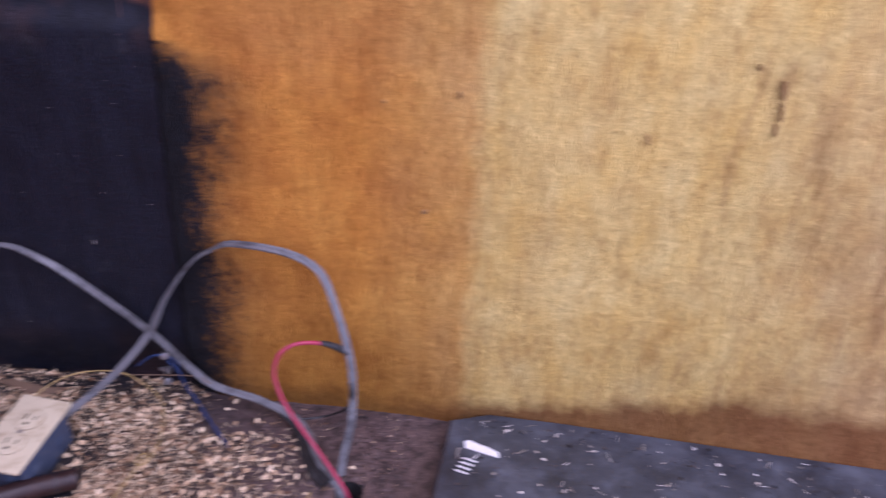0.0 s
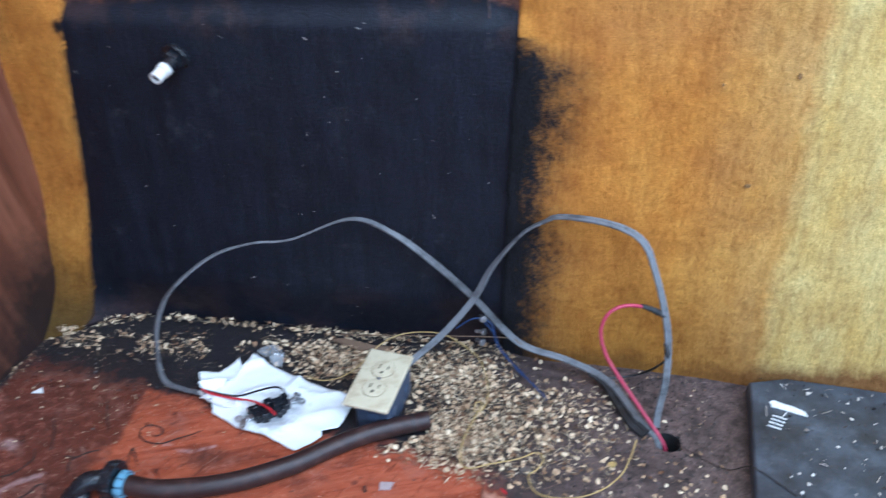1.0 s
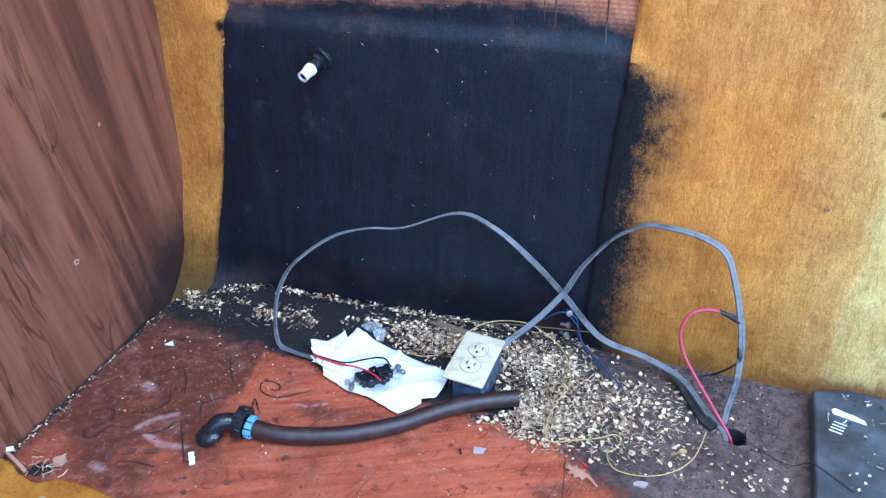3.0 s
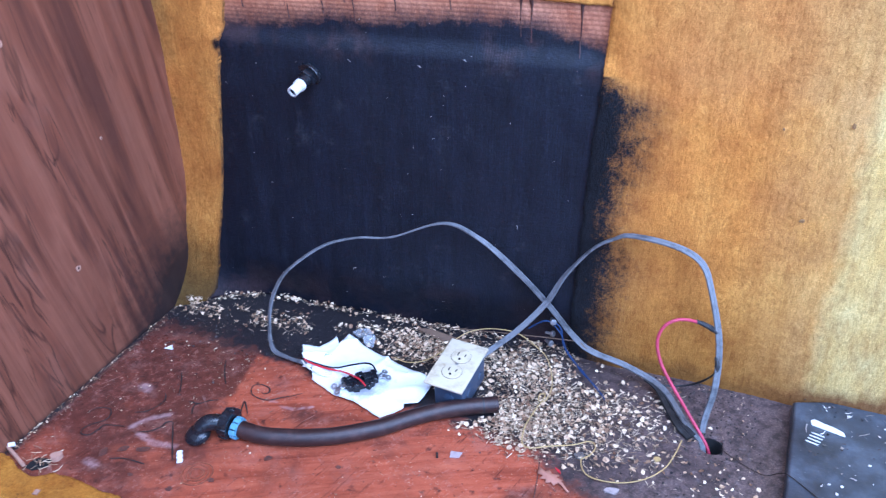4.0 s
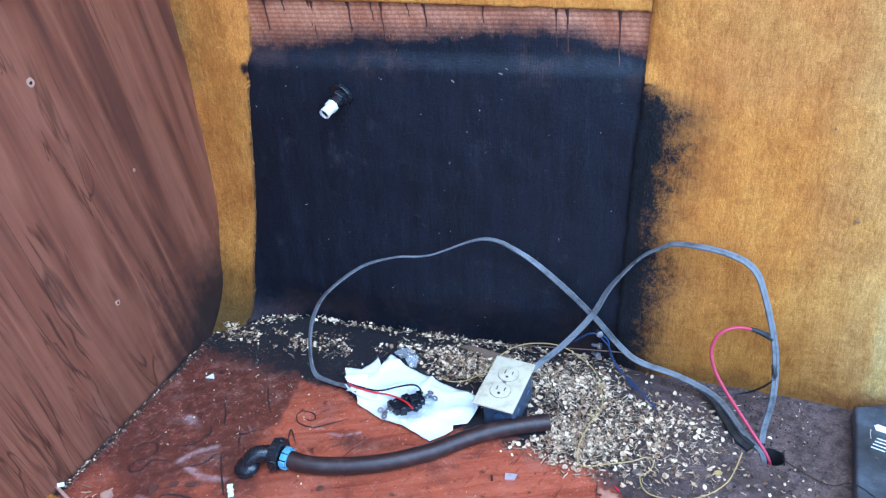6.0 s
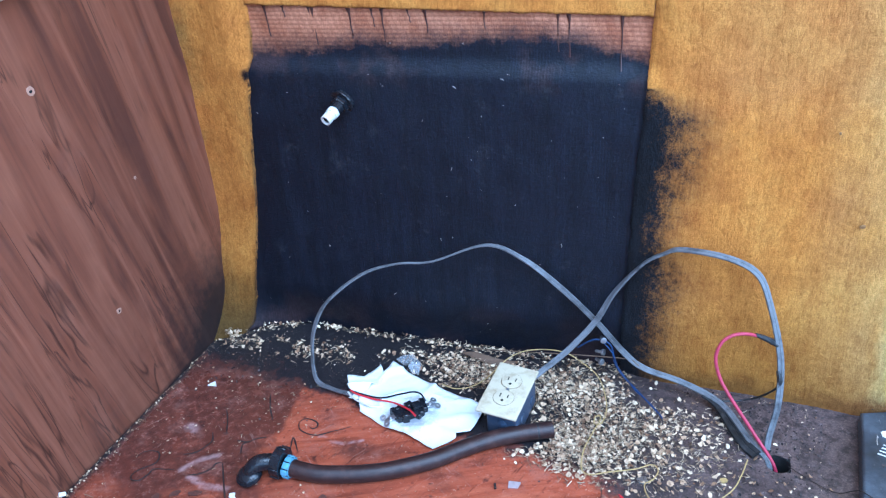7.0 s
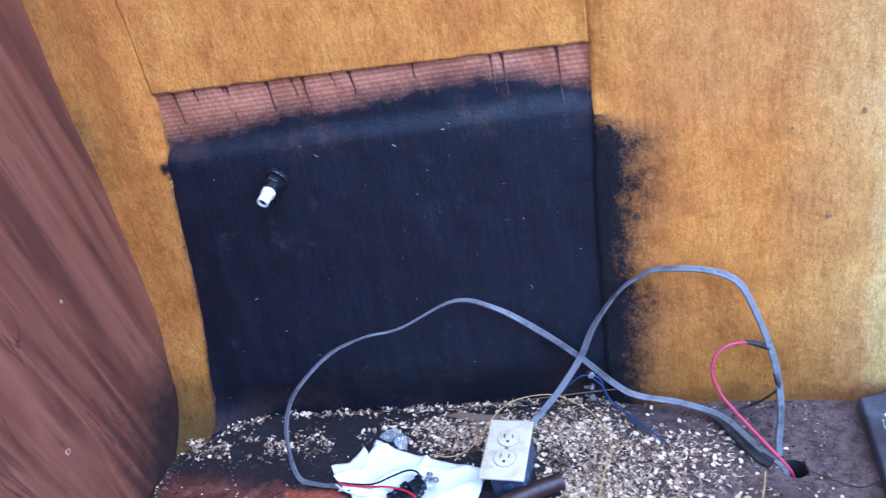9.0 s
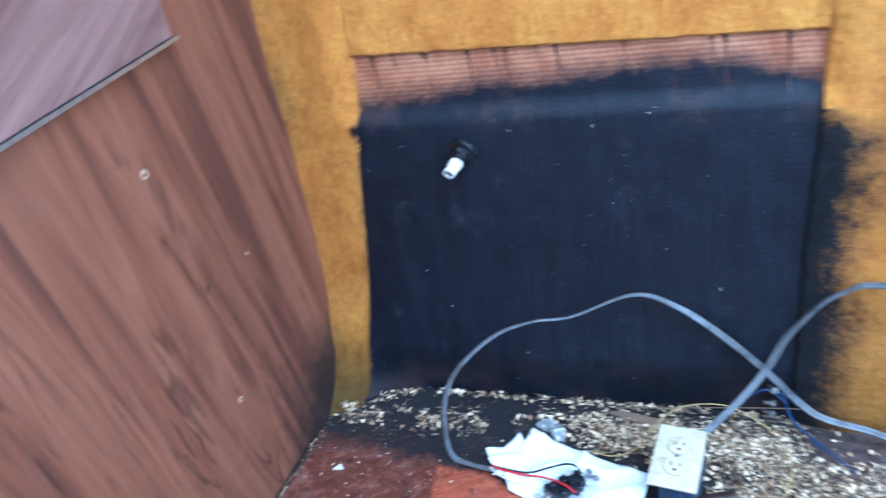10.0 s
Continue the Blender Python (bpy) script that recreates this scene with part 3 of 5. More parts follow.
def back_wall():
    xs, zs = np.arange(-0.02, FAR_X + 0.03, 0.012), np.concatenate([np.arange(0, 0.70, 0.006), np.linspace(0.71, TOP, 20)])
    X, Z = np.meshgrid(xs, zs, indexing="ij")
    Y = wall_y(X, Z)
    pts = np.stack([X, Y, Z], -1).reshape(-1, 3)
    pts[:, 1] += rumple(pts, 22, 0.0012) + rumple(pts, 5, 0.002, 3.0)
    nu, nv = len(xs), len(zs)
    faces = grid_faces(nu, nv)
    n = len(pts)
    back = [(xs[0], 0.12, zs[0]), (xs[-1], 0.12, zs[0]), (xs[-1], 0.12, zs[-1]), (xs[0], 0.12, zs[-1])]
    faces.append((n, n + 3, n + 2, n + 1))
    faces.append([i * nv + nv - 1 for i in range(nu)] + [n + 2, n + 3])
    faces.append([n, n + 1] + [i * nv for i in range(nu - 1, -1, -1)])
    ob = mesh_object("wall_back", np.vstack([pts, back]), faces, COAT, smooth=True)
    return tagged(ob, "ribbed brown wall lining sprayed over with matt black coating", "wall", kind="structure")


back_wall()


def carpet_sheet(label, X, Z, rims):
    """A piece of felt glued to the wall: X and Z are the places of its grid, rims the sides that show their thickness."""
    nu, nv = X.shape
    Y = wall_y(X, Z) - 0.0055
    pts = np.stack([X, Y, Z], -1).reshape(-1, 3)
    pts[:, 1] += rumple(pts, 16, 0.0018, 7.0) + rumple(pts, 130, 0.0011, 1.0)
    spray = np.zeros((nu, nv))
    right = cut_right(Z)
    width = np.interp(Z, (0.0, 0.09, 0.2, 0.28, 0.33, 0.40, 0.48, 0.495, 0.51), (0.038, 0.036, 0.044, 0.030, 0.036, 0.044, 0.040, 0.034, 0.018)) * 1.5
    d = (X - right) / np.maximum(width, 0.004)
    spray = np.where((X > right - 0.01) & (Z < 0.514), np.clip(1.75 - 1.12 * d - 0.75 * smoothstep(Z, 0.462, 0.512), -0.9, 1.8), -0.9)
    left = cut_left(Z)
    spot = 2.4 * np.exp(-(((X - left + 0.004) / 0.012) ** 2 + ((Z - 0.512) / 0.013) ** 2)) - 0.9
    edge = np.exp(-np.clip(left - X, 0, 1) / 0.004) * 1.5 * (Z < 0.6) * (X <= left + 0.002) - 0.9
    top = np.exp(-np.clip(Z - cut_top(X), 0, 1) / 0.003) * 1.4 * (Z >= cut_top(X) - 0.002) * (X > left - 0.001) * (X < right + 0.001) - 0.9
    spray = np.maximum.reduce([spray, spot, edge, top])
    faces = grid_faces(nu, nv)
    index = np.arange(nu * nv).reshape(nu, nv)
    sides = dict(left=index[0, ::-1], right=index[-1], bottom=index[:, 0], top=index[::-1, -1])
    values = list(spray.reshape(-1))
    allp = [pts]
    count = len(pts)
    for side in rims:
        ids = sides[side]
        back = pts[ids].copy()
        back[:, 1] += 0.0075
        allp.append(back)
        values += [values[i] for i in ids]
        for j in range(len(ids) - 1):
            faces.append((ids[j], count + j, count + j + 1, ids[j + 1]))
        count += len(ids)
    ob = mesh_object("wall_carpet", np.vstack(allp), faces, CARPET, smooth=True)
    at = ob.data.attributes.new("spray", "FLOAT", "POINT")
    at.data.foreach_set("value", np.array(values, np.float32))
    return tagged(ob, label, "carpet", kind="structure")


def ragged(s, seed):
    return np.array([noise.noise(Vector((v * 38, seed, 0))) * 0.0035 + noise.noise(Vector((v * 190, seed, 5))) * 0.002 for v in s])


def wall_carpets():
    zs = np.concatenate([np.arange(0.0, 0.72, 0.0035), np.linspace(0.73, TOP, 40)])
    u = np.linspace(0, 1, 40)
    lo = cut_left(zs) + ragged(zs, 1.0)
    X = u[:, None] * lo[None, :] + 0 * zs[None, :]
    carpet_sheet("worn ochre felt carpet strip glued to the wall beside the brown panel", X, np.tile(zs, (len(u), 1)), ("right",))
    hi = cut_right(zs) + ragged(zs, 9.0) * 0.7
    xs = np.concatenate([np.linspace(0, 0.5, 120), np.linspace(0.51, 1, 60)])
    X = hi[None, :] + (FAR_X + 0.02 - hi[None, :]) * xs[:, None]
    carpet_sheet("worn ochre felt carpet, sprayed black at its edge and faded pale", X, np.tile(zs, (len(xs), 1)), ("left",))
    u = np.linspace(0, 1, 170)
    base = np.array([cut_top(v) for v in 0.15 + 0.646 * u]) + ragged(u * 0.65, 4.0) * 0.7
    w = np.concatenate([np.linspace(0, 0.16, 50), np.linspace(0.17, 1, 30)])
    Z = base[:, None] + (TOP - base[:, None]) * w[None, :]
    X = cut_left(Z) + 0.0006 + (cut_right(Z) - cut_left(Z) - 0.0012) * u[:, None]
    carpet_sheet("worn ochre felt carpet with a fuzzy cut lower edge", X, Z, ("bottom", "left", "right"))


wall_carpets()


def left_wall():
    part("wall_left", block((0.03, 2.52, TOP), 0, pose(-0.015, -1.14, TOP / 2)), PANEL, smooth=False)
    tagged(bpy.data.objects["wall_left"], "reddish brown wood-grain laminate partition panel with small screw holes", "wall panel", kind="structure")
    # upper board with a slightly sloping lower edge
    bm = bmesh.new()
    prof = [(-0.190, 0.7195), (-0.190, TOP), (-1.4, TOP), (-1.4, 0.588)]
    a = [bm.verts.new((0.001, y, z)) for y, z in prof]
    b = [bm.verts.new((0.013, y, z)) for y, z in prof]
    bm.faces.new(a[::-1]), bm.faces.new(b)
    for i in range(4):
        bm.faces.new((a[i], a[(i + 1) % 4], b[(i + 1) % 4], b[i]))
    bmesh.ops.bevel(bm, geom=bm.edges[:], offset=0.0015, segments=2, affect="EDGES")
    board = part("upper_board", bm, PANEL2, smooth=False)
    tagged(board, "greyish brown laminate board fixed over the partition panel", "board")
    strip = sweep([(0.008, -0.180, 0.7165), (0.008, -0.5, 0.682), (0.008, -1.4, 0.583)], [(-0.0025, -0.007), (0.0025, -0.007), (0.0025, 0.007), (-0.0025, 0.007)], [(1, 0, 0)] * 3)
    part("edge_strip", strip, STEEL, board, "scuffed grey metal edging strip", smooth=False)


left_wall()


def screw_hole(y, z, r):
    bm = ring(r, r * 0.42, 0.0012, pose(0.0006, y, z, 0, 90, 0), 11)
    for v in bm.verts:
        v.co.y += 0.0014 * noise.noise(v.co * 900)
        v.co.z += 0.0018 * noise.noise(v.co * 800 + Vector((4, 0, 0)))
    t = thing("screw_hole", "empty screw hole with chipped pale rim in the brown panel", "screw hole", "screw holes in the panel")
    part("chipped_rim", bm, RAW, t, smooth=False)
    part("bore", rod(r * 0.5, 0.0008, pose(0.0006, y, z, 0, 90, 0), 10), DARK, t, smooth=False)


for hy, hz, hr in ((-0.305, 0.578, 0.0065), (-0.275, 0.202, 0.0050), (-0.262, 0.702, 0.0035), (-0.16, 0.388, 0.0025)):
    screw_hole(hy, hz, hr)

HOLE, HOLE_R = (1.026, -0.157), 0.0185


def floor():
    xs = np.concatenate([np.arange(-0.02, 1.3, 0.007), np.linspace(1.31, FAR_X + 0.02, 30)])
    ys = np.concatenate([np.linspace(FRONT_Y - 0.02, -0.72, 40), np.arange(-0.71, 0.03, 0.007), [0.11]])
    X, Y = np.meshgrid(xs, ys, indexing="ij")
    pts = np.stack([X, Y, 0 * X], -1).reshape(-1, 3)
    pts[:, 2] += rumple(pts, 9, 0.0012)
    nu, nv = X.shape
    inside = (pts[:, 0] - HOLE[0]) ** 2 + (pts[:, 1] - HOLE[1]) ** 2
    # the rim of the cable hole: draw the ring of grid points round it on to the circle
    r = np.sqrt(inside)
    near = (r < HOLE_R + 0.004) & (r > HOLE_R - 0.0045)
    for i in np.nonzero(near)[0]:
        pts[i, 0] = HOLE[0] + (pts[i, 0] - HOLE[0]) * HOLE_R / r[i]
        pts[i, 1] = HOLE[1] + (pts[i, 1] - HOLE[1]) * HOLE_R / r[i]
    gone = r <= HOLE_R - 0.0045
    faces = [f for f in grid_faces(nu, nv) if not any(gone[i] for i in f)]
    ob = mesh_object("floor", pts, faces, FLOOR, smooth=True)
    x, y = pts[:, 0], pts[:, 1]
    line = np.interp(x, (0, 0.25, 0.35, 0.45, 0.53, 0.667, 0.78, 0.83, 0.88, 1.0, 1.2, 2.4), (-0.135, -0.152, -0.172, -0.205, -0.215, -0.220, -0.258, -0.284, -0.318, -0.42, -0.56, -0.9))
    wob = rumple(pts, 14, 0.035, 2.0) + rumple(pts, 45, 0.02, 6.0)
    soft = np.interp(x, (0, 0.2, 0.3, 0.6, 0.75, 0.9), (0.085, 0.07, 0.025, 0.03, 0.05, 0.07))
    grime = np.maximum(smoothstep(y + wob - line, -soft, soft), 1.2 * smoothstep(x, 1.085, 1.12))
    # strip along the panel: the gap's shade and real grime share this mask
    grime = np.maximum(grime, 0.75 * (1 - smoothstep(x, 0.0, 0.022)))
    # the bright rectangle where something once stood
    edge = np.interp(y, (-0.27, -0.165), (0.262, 0.240)) + rumple(pts, 40, 0.006, 8.0)
    fuzz = np.interp(-y, (0.2, 0.27, 0.42), (0.005, 0.012, 0.16))
    clean = smoothstep(x - edge, -fuzz, fuzz) * smoothstep(np.where(x < 0.32, line - 0.004, line + 0.03) - y, -0.003, np.where(x < 0.32, 0.008, 0.06))
    clean = np.maximum(clean, 0.35 * smoothstep(-y, 0.38, 0.5)) * (1 - 0.6 * smoothstep(x, 0.75, 0.95))
    clean = clean * (1 - 0.55 * smoothstep(rumple(pts, 11, 1.0, 5.0), 0.1, 0.5))
    for sx, sy, wx, wy, much in ((0.41, -0.280, 0.070, 0.030, 0.85), (0.27, -0.420, 0.060, 0.030, 0.6), (0.54, -0.300, 0.040, 0.020, 0.5)):
        clean = clean * (1 - much * np.exp(-((x - sx) / wx) ** 2 - ((y - sy) / wy) ** 2))
    smear = np.zeros(len(pts))
    for path, w in (([(0.146, -0.392), (0.163, -0.367), (0.188, -0.349)], 0.006), ([(0.170, -0.402), (0.207, -0.412), (0.240, -0.410)], 0.0065), ([(0.40, -0.262), (0.37, -0.275), (0.33, -0.270)], 0.003), ([(0.10, -0.300), (0.115, -0.306)], 0.010), ([(0.13, -0.475), (0.15, -0.480)], 0.007), ([(0.880, -0.290), (0.890, -0.294)], 0.010)):
        for px, py, _ in glide([(a, b, 0) for a, b in path], 12):
            smear = np.maximum(smear, np.exp(-((x - px) ** 2 + (y - py) ** 2) / (w * w)))
    for name, v in (("grime", grime), ("clean", clean), ("smear", smear)):
        at = ob.data.attributes.new(name, "FLOAT", "POINT")
        at.data.foreach_set("value", v.astype(np.float32))
    tagged(ob, "dirty red-orange varnished plywood floor, black with grime along the wall", "floor", kind="structure")
    well = part("hole_well", ring(HOLE_R + 0.001, HOLE_R - 0.001, 0.06, pose(*HOLE, -0.031), 28), DARK, ob)
    part("hole_bottom", rod(HOLE_R, 0.004, pose(*HOLE, -0.062), 20), DARK, ob)
    part("subfloor", block((FAR_X + 0.2, -FRONT_Y + 0.2, 0.03), 0, pose(FAR_X / 2, FRONT_Y / 2, -0.085)), PLAIN, ob, smooth=False)


floor()


def shell():
    """Plain unseen walls added behind the camera to close the place, openings assumed for daylight."""
    t = 0.05

    def pierced(name, m, width, height, u0, u1, v0, v1, label):
        bm = bmesh.new()
        for cu, cv, su, sv in (((-width / 2 + u0) / 2, height / 2, u0 + width / 2, height), ((u1 + width / 2) / 2, height / 2, width / 2 - u1, height), ((u0 + u1) / 2, v0 / 2, u1 - u0, v0), ((u0 + u1) / 2, (v1 + height) / 2, u1 - u0, height - v1)):
            bmesh.ops.create_cube(bm, size=1, matrix=Matrix.Translation((cu, 0, cv)) @ Matrix.Diagonal((su, t, sv, 1)))
        bmesh.ops.transform(bm, matrix=m, verts=bm.verts)
        tagged(part(name, bm, PLAIN, smooth=False), label, name.split("_")[0], kind="structure")

    pierced("ceiling", pose(FAR_X / 2, FRONT_Y - 0.1, TOP + t / 2, -90, 0, 0), FAR_X + 0.2, 2.7, -1.0, 0.7, 0.75, 2.1, "plain unseen ceiling, added with an opening for the overhead lamp")
    pierced("wall_front", pose(FAR_X / 2, FRONT_Y - t / 2, 0), FAR_X + 0.1, TOP, -1.05, 1.05, 0.25, 1.68, "plain unseen front wall, added with a wide opening for light")
    pierced("wall_right", pose(FAR_X + t / 2, FRONT_Y / 2, 0, 0, 0, 90), -FRONT_Y + 0.1, TOP, -0.6, 1.1, 0.5, 1.65, "plain unseen side wall, added with a wide opening for light")


shell()


def rubber_mat():
    bm = bmesh.new()
    edge = [(1.147, -0.040), (1.120, -0.264), (1.107, -0.336), (1.068, -0.62), (1.038, -0.95)]
    far = [(FAR_X - 0.005, -0.95)] + [(x, float(wall_y(x, 0.02)) - 0.008) for x in (2.3, 2.0, 1.8, 1.6, 1.45, 1.3, 1.2)]
    ringpts = glide([(x, y, 0) for x, y in edge], 5)[:, :2].tolist() + far
    vs = [bm.verts.new((x + 0.0015 * noise.noise(Vector((x * 50, y * 50, 0))), y, 0.001)) for x, y in ringpts]
    f = bm.faces.new(vs)
    up = bmesh.ops.extrude_face_region(bm, geom=[f])
    tops = [e for e in up["geom"] if isinstance(e, bmesh.types.BMVert)]
    bmesh.ops.translate(bm, vec=(0, 0, 0.025), verts=tops)
    rim = [e for e in bm.edges if all(v.co.z > 0.01 for v in e.verts)]
    bmesh.ops.bevel(bm, geom=rim, offset=0.005, segments=3, affect="EDGES", profile=0.5)
    ob = tagged(part("rubber_mat", bm, RUBBER), "scuffed blue-grey rubber mat lying against the wall", "mat")


rubber_mat()


def floor_carpet():
    """The ochre carpet that begins where the varnished board ends."""
    line = [(-0.0, -0.505), (0.030, -0.512), (0.060, -0.527), (0.085, -0.529), (0.109, -0.514), (0.15, -0.515), (0.20, -0.522), (0.26, -0.530), (0.36, -0.60), (0.50, -0.72)]
    xs = glide([(x, y, 0) for x, y in line], 8)[:, :2]
    w = np.linspace(0, 1, 24)
    pts = np.array([(x + ragged([x], 3.0)[0], y + (-1.2 - y) * k * k - ragged([x], 2.0)[0], 0.006 if k > 0 else 0.0005) for x, y in xs for k in w])
    pts[:, 2] += rumple(pts, 60, 0.0012)
    ob = mesh_object("floor_carpet", pts, grid_faces(len(xs), len(w)), LOOSE_CARPET, smooth=True)
    tagged(ob, "torn piece of ochre felt carpet lying on the floor", "carpet")


floor_carpet()


# ---- things on the wall ----
def pipe_stub():
    m = look((0.308, 0.008, 0.472), (0.293, -0.045, 0.451))
    m = m @ pose(0, 0, 0, 180, 0, 0)
    t = thing("pipe_stub", "short white plastic pipe stub in a black collar on the wall", "pipe")
    part("flange", rod(0.0220, 0.008, m @ pose(0.002, 0, -0.003), 20, bevel=0.002), BLACK_PLASTIC, t)
    part("nut", rod(0.0155, 0.010, m @ pose(0, 0, 0.006), 6, bevel=0.002), BLACK_PLASTIC, t)
    part("collar", rod(0.0115, 0.014, m @ pose(0, 0, 0.017), 20, r2=0.0105), BLACK_PLASTIC, t)
    part("spout", ring(0.0105, 0.0062, 0.010, m @ pose(0, 0, 0.027)), WHITE, t, "white plastic spout")
    part("spout_tip", ring(0.0090, 0.0068, 0.017, m @ pose(0, 0, 0.040)), WHITE, t, "white plastic spout tip")
    part("bore", rod(0.0064, 0.003, m @ pose(0, 0, 0.0435), 14), DARK, t)


pipe_stub()


def drips():
    rnd = random.Random(5)
    for x, length, w in ((0.182, 0.050, 0.0030), (0.262, 0.040, 0.0026), (0.268, 0.062, 0.0032), (0.331, 0.048, 0.0034), (0.370, 0.028, 0.0024), (0.386, 0.058, 0.0026), (0.457, 0.034, 0.0030), (0.661, 0.055, 0.0020), (0.677, 0.062, 0.0026), (0.752, 0.095, 0.0022), (0.215, 0.018, 0.003), (0.43, 0.02, 0.002), (0.55, 0.025, 0.002)):
        top = float(cut_top(x)) - 0.001
        pts = []
        for k in np.linspace(0, 1, 6):
            z = top - length * k
            xx = x + 0.004 * k * (1 if x < 0.5 else 0.4) + rnd.uniform(-0.0008, 0.0008)
            pts.append((xx, float(wall_y(xx, z)) - 0.0006, z))
        bm = sweep(pts, disc(w / 2, 8, 0.35), [(0, -1, 0)] * 6, 3, scale=(2.6, 1.1, 0.9, 0.8, 0.75, 1.0))
        tagged(part("drip", bm, DRIP), "dark brown dried drip on the bare lining", "drip", "drips under the carpet edge")


drips()

# ---- cables ----
AWAY = (0, -1, 0.2)


def cables():
    a = [(0.345, -0.170, 0.010), (0.300, -0.160, 0.006), (0.262, -0.144, 0.008), (0.250, -0.122, 0.055), (0.255, -0.104, 0.100), (0.277, -0.083, 0.140), (0.333, -0.05, 0.181), (0.392, -0.03, 0.197), (0.454, -0.02, 0.203), (0.548, -0.012, 0.241), (0.611, -0.012, 0.222), (0.674, -0.014, 0.176), (0.735, -0.009, 0.113), (0.785, -0.015, 0.060), (0.820, -0.024, 0.040), (0.884, -0.035, 0.030), (0.944, -0.060, 0.018), (0.984, -0.122, 0.010), (1.012, -0.150, -0.004), (1.020, -0.158, -0.040)]
    na = [(0, 0, 1), (0, 0.3, 1), (-0.3, -0.8, 0.5), (-0.5, -0.8, 0), (-0.5, -0.8, 0.2), (-0.5, -0.3, 0.7), (-0.3, 0.0, 0.9), (0, 0.35, 0.9), (0, 0.35, 0.9), (0, 0.15, 1), (0.2, -0.5, 0.9), (0.2, -1, 0.2), (0, -1, 0.3), (0, -0.9, 0.5), (0, -0.7, 0.7), (0, -0.6, 0.8), (0.2, -0.5, 0.9), (0.3, -0.5, 0.8), (0.5, -0.5, 0.6), (0.5, -0.6, 0.3)]
    b = [(0.632, -0.094, 0.026), (0.655, -0.070, 0.040), (0.696, -0.045, 0.074), (0.736, -0.021, 0.121), (0.763, -0.012, 0.175), (0.804, -0.013, 0.233), (0.835, -0.013, 0.256), (0.862, -0.014, 0.267), (0.928, -0.018, 0.262), (0.972, -0.028, 0.245), (0.994, -0.042, 0.203), (1.017, -0.065, 0.128), (1.021, -0.095, 0.065), (1.012, -0.126, 0.010), (1.018, -0.146, -0.040)]
    nb = [(0.2, -0.6, 0.7), (0, -0.8, 0.6), (-0.2, -0.9, 0.4), (-0.3, -1, 0.2), (-0.7, -0.3, 0.3), (-0.6, 0.1, 0.6), (-0.2, 0.1, 0.9), (0, -0.15, 0.9), (0, -0.55, 0.8), (0.2, -0.8, 0.5), (0.5, -0.7, 0.2), (0.3, -0.9, 0), (0.2, -1, 0), (0.3, -0.9, 0.2), (0.3, -0.9, 0.2)]
    t = thing("flat_cable", "grey flat sheathed cable looped against the wall into a floor hole", "cable")
    part("sheath", sweep(a, ribbon(0.0052, 0.0019), na, 8, scale=(0.9, 0.9) + (0.85,) * 9 + (0.95,) * 2 + (1.0,) * 7), CABLE, t)
    part("tape_sleeve", sweep([(0.916, -0.046, 0.0215), (0.930, -0.053, 0.0185), (0.944, -0.066, 0.0140), (0.961, -0.098, 0.0085), (0.978, -0.130, 0.0060), (0.996, -0.150, 0.0040)], ribbon(0.0090, 0.0030), [(0.2, -0.5, 0.9)] * 6, 6, scale=(0.68, 0.8, 0.95, 1.0, 1.05, 1.0)), SLEEVE, t, "split black rubber sleeve")
    t = thing("flat_cable", "grey flat cable arching from the outlet box to the floor hole", "cable")
    part("sheath", sweep(b, ribbon(0.0052, 0.0019), nb, 8), CABLE, t)
    tail = [(1.019, -0.086, 0.088), (1.012, -0.066, 0.060), (0.998, -0.050, 0.034), (0.975, -0.044, 0.018), (0.945, -0.050, 0.016), (0.925, -0.046, 0.020)]
    part("tail_wire", sweep(tail, disc(0.0017, 7), None, 6), TAPE, t, "thin black wire")
    part("splice", sweep([(1.016, -0.074, 0.108), (1.020, -0.080, 0.094), (1.018, -0.085, 0.080)], disc(0.0042, 8), None, 5, scale=(0.6, 1.1, 0.5)), TAPE, t, "black taped splice")
    red = [(0.986, -0.060, 0.156), (0.965, -0.072, 0.166), (0.946, -0.080, 0.166), (0.931, -0.087, 0.155), (0.925, -0.094, 0.132), (0.933, -0.102, 0.104), (0.950, -0.112, 0.078), (0.990, -0.130, 0.028), (1.022, -0.150, -0.010), (1.030, -0.156, -0.045)]
    t = thing("red_wire", "thick pink-red insulated wire looping out of the floor hole", "wire")
    part("insulation", sweep(red, disc(0.0026, 9), None, 8), RED, t)
    part("tape_end", sweep([(0.978, -0.064, 0.161), (0.990, -0.060, 0.155), (1.003, -0.058, 0.148), (1.012, -0.062, 0.143)], disc(0.0042, 8), None, 5, scale=(0.75, 1.0, 1.15, 0.5)), TAPE, t, "black taped end")


cables()


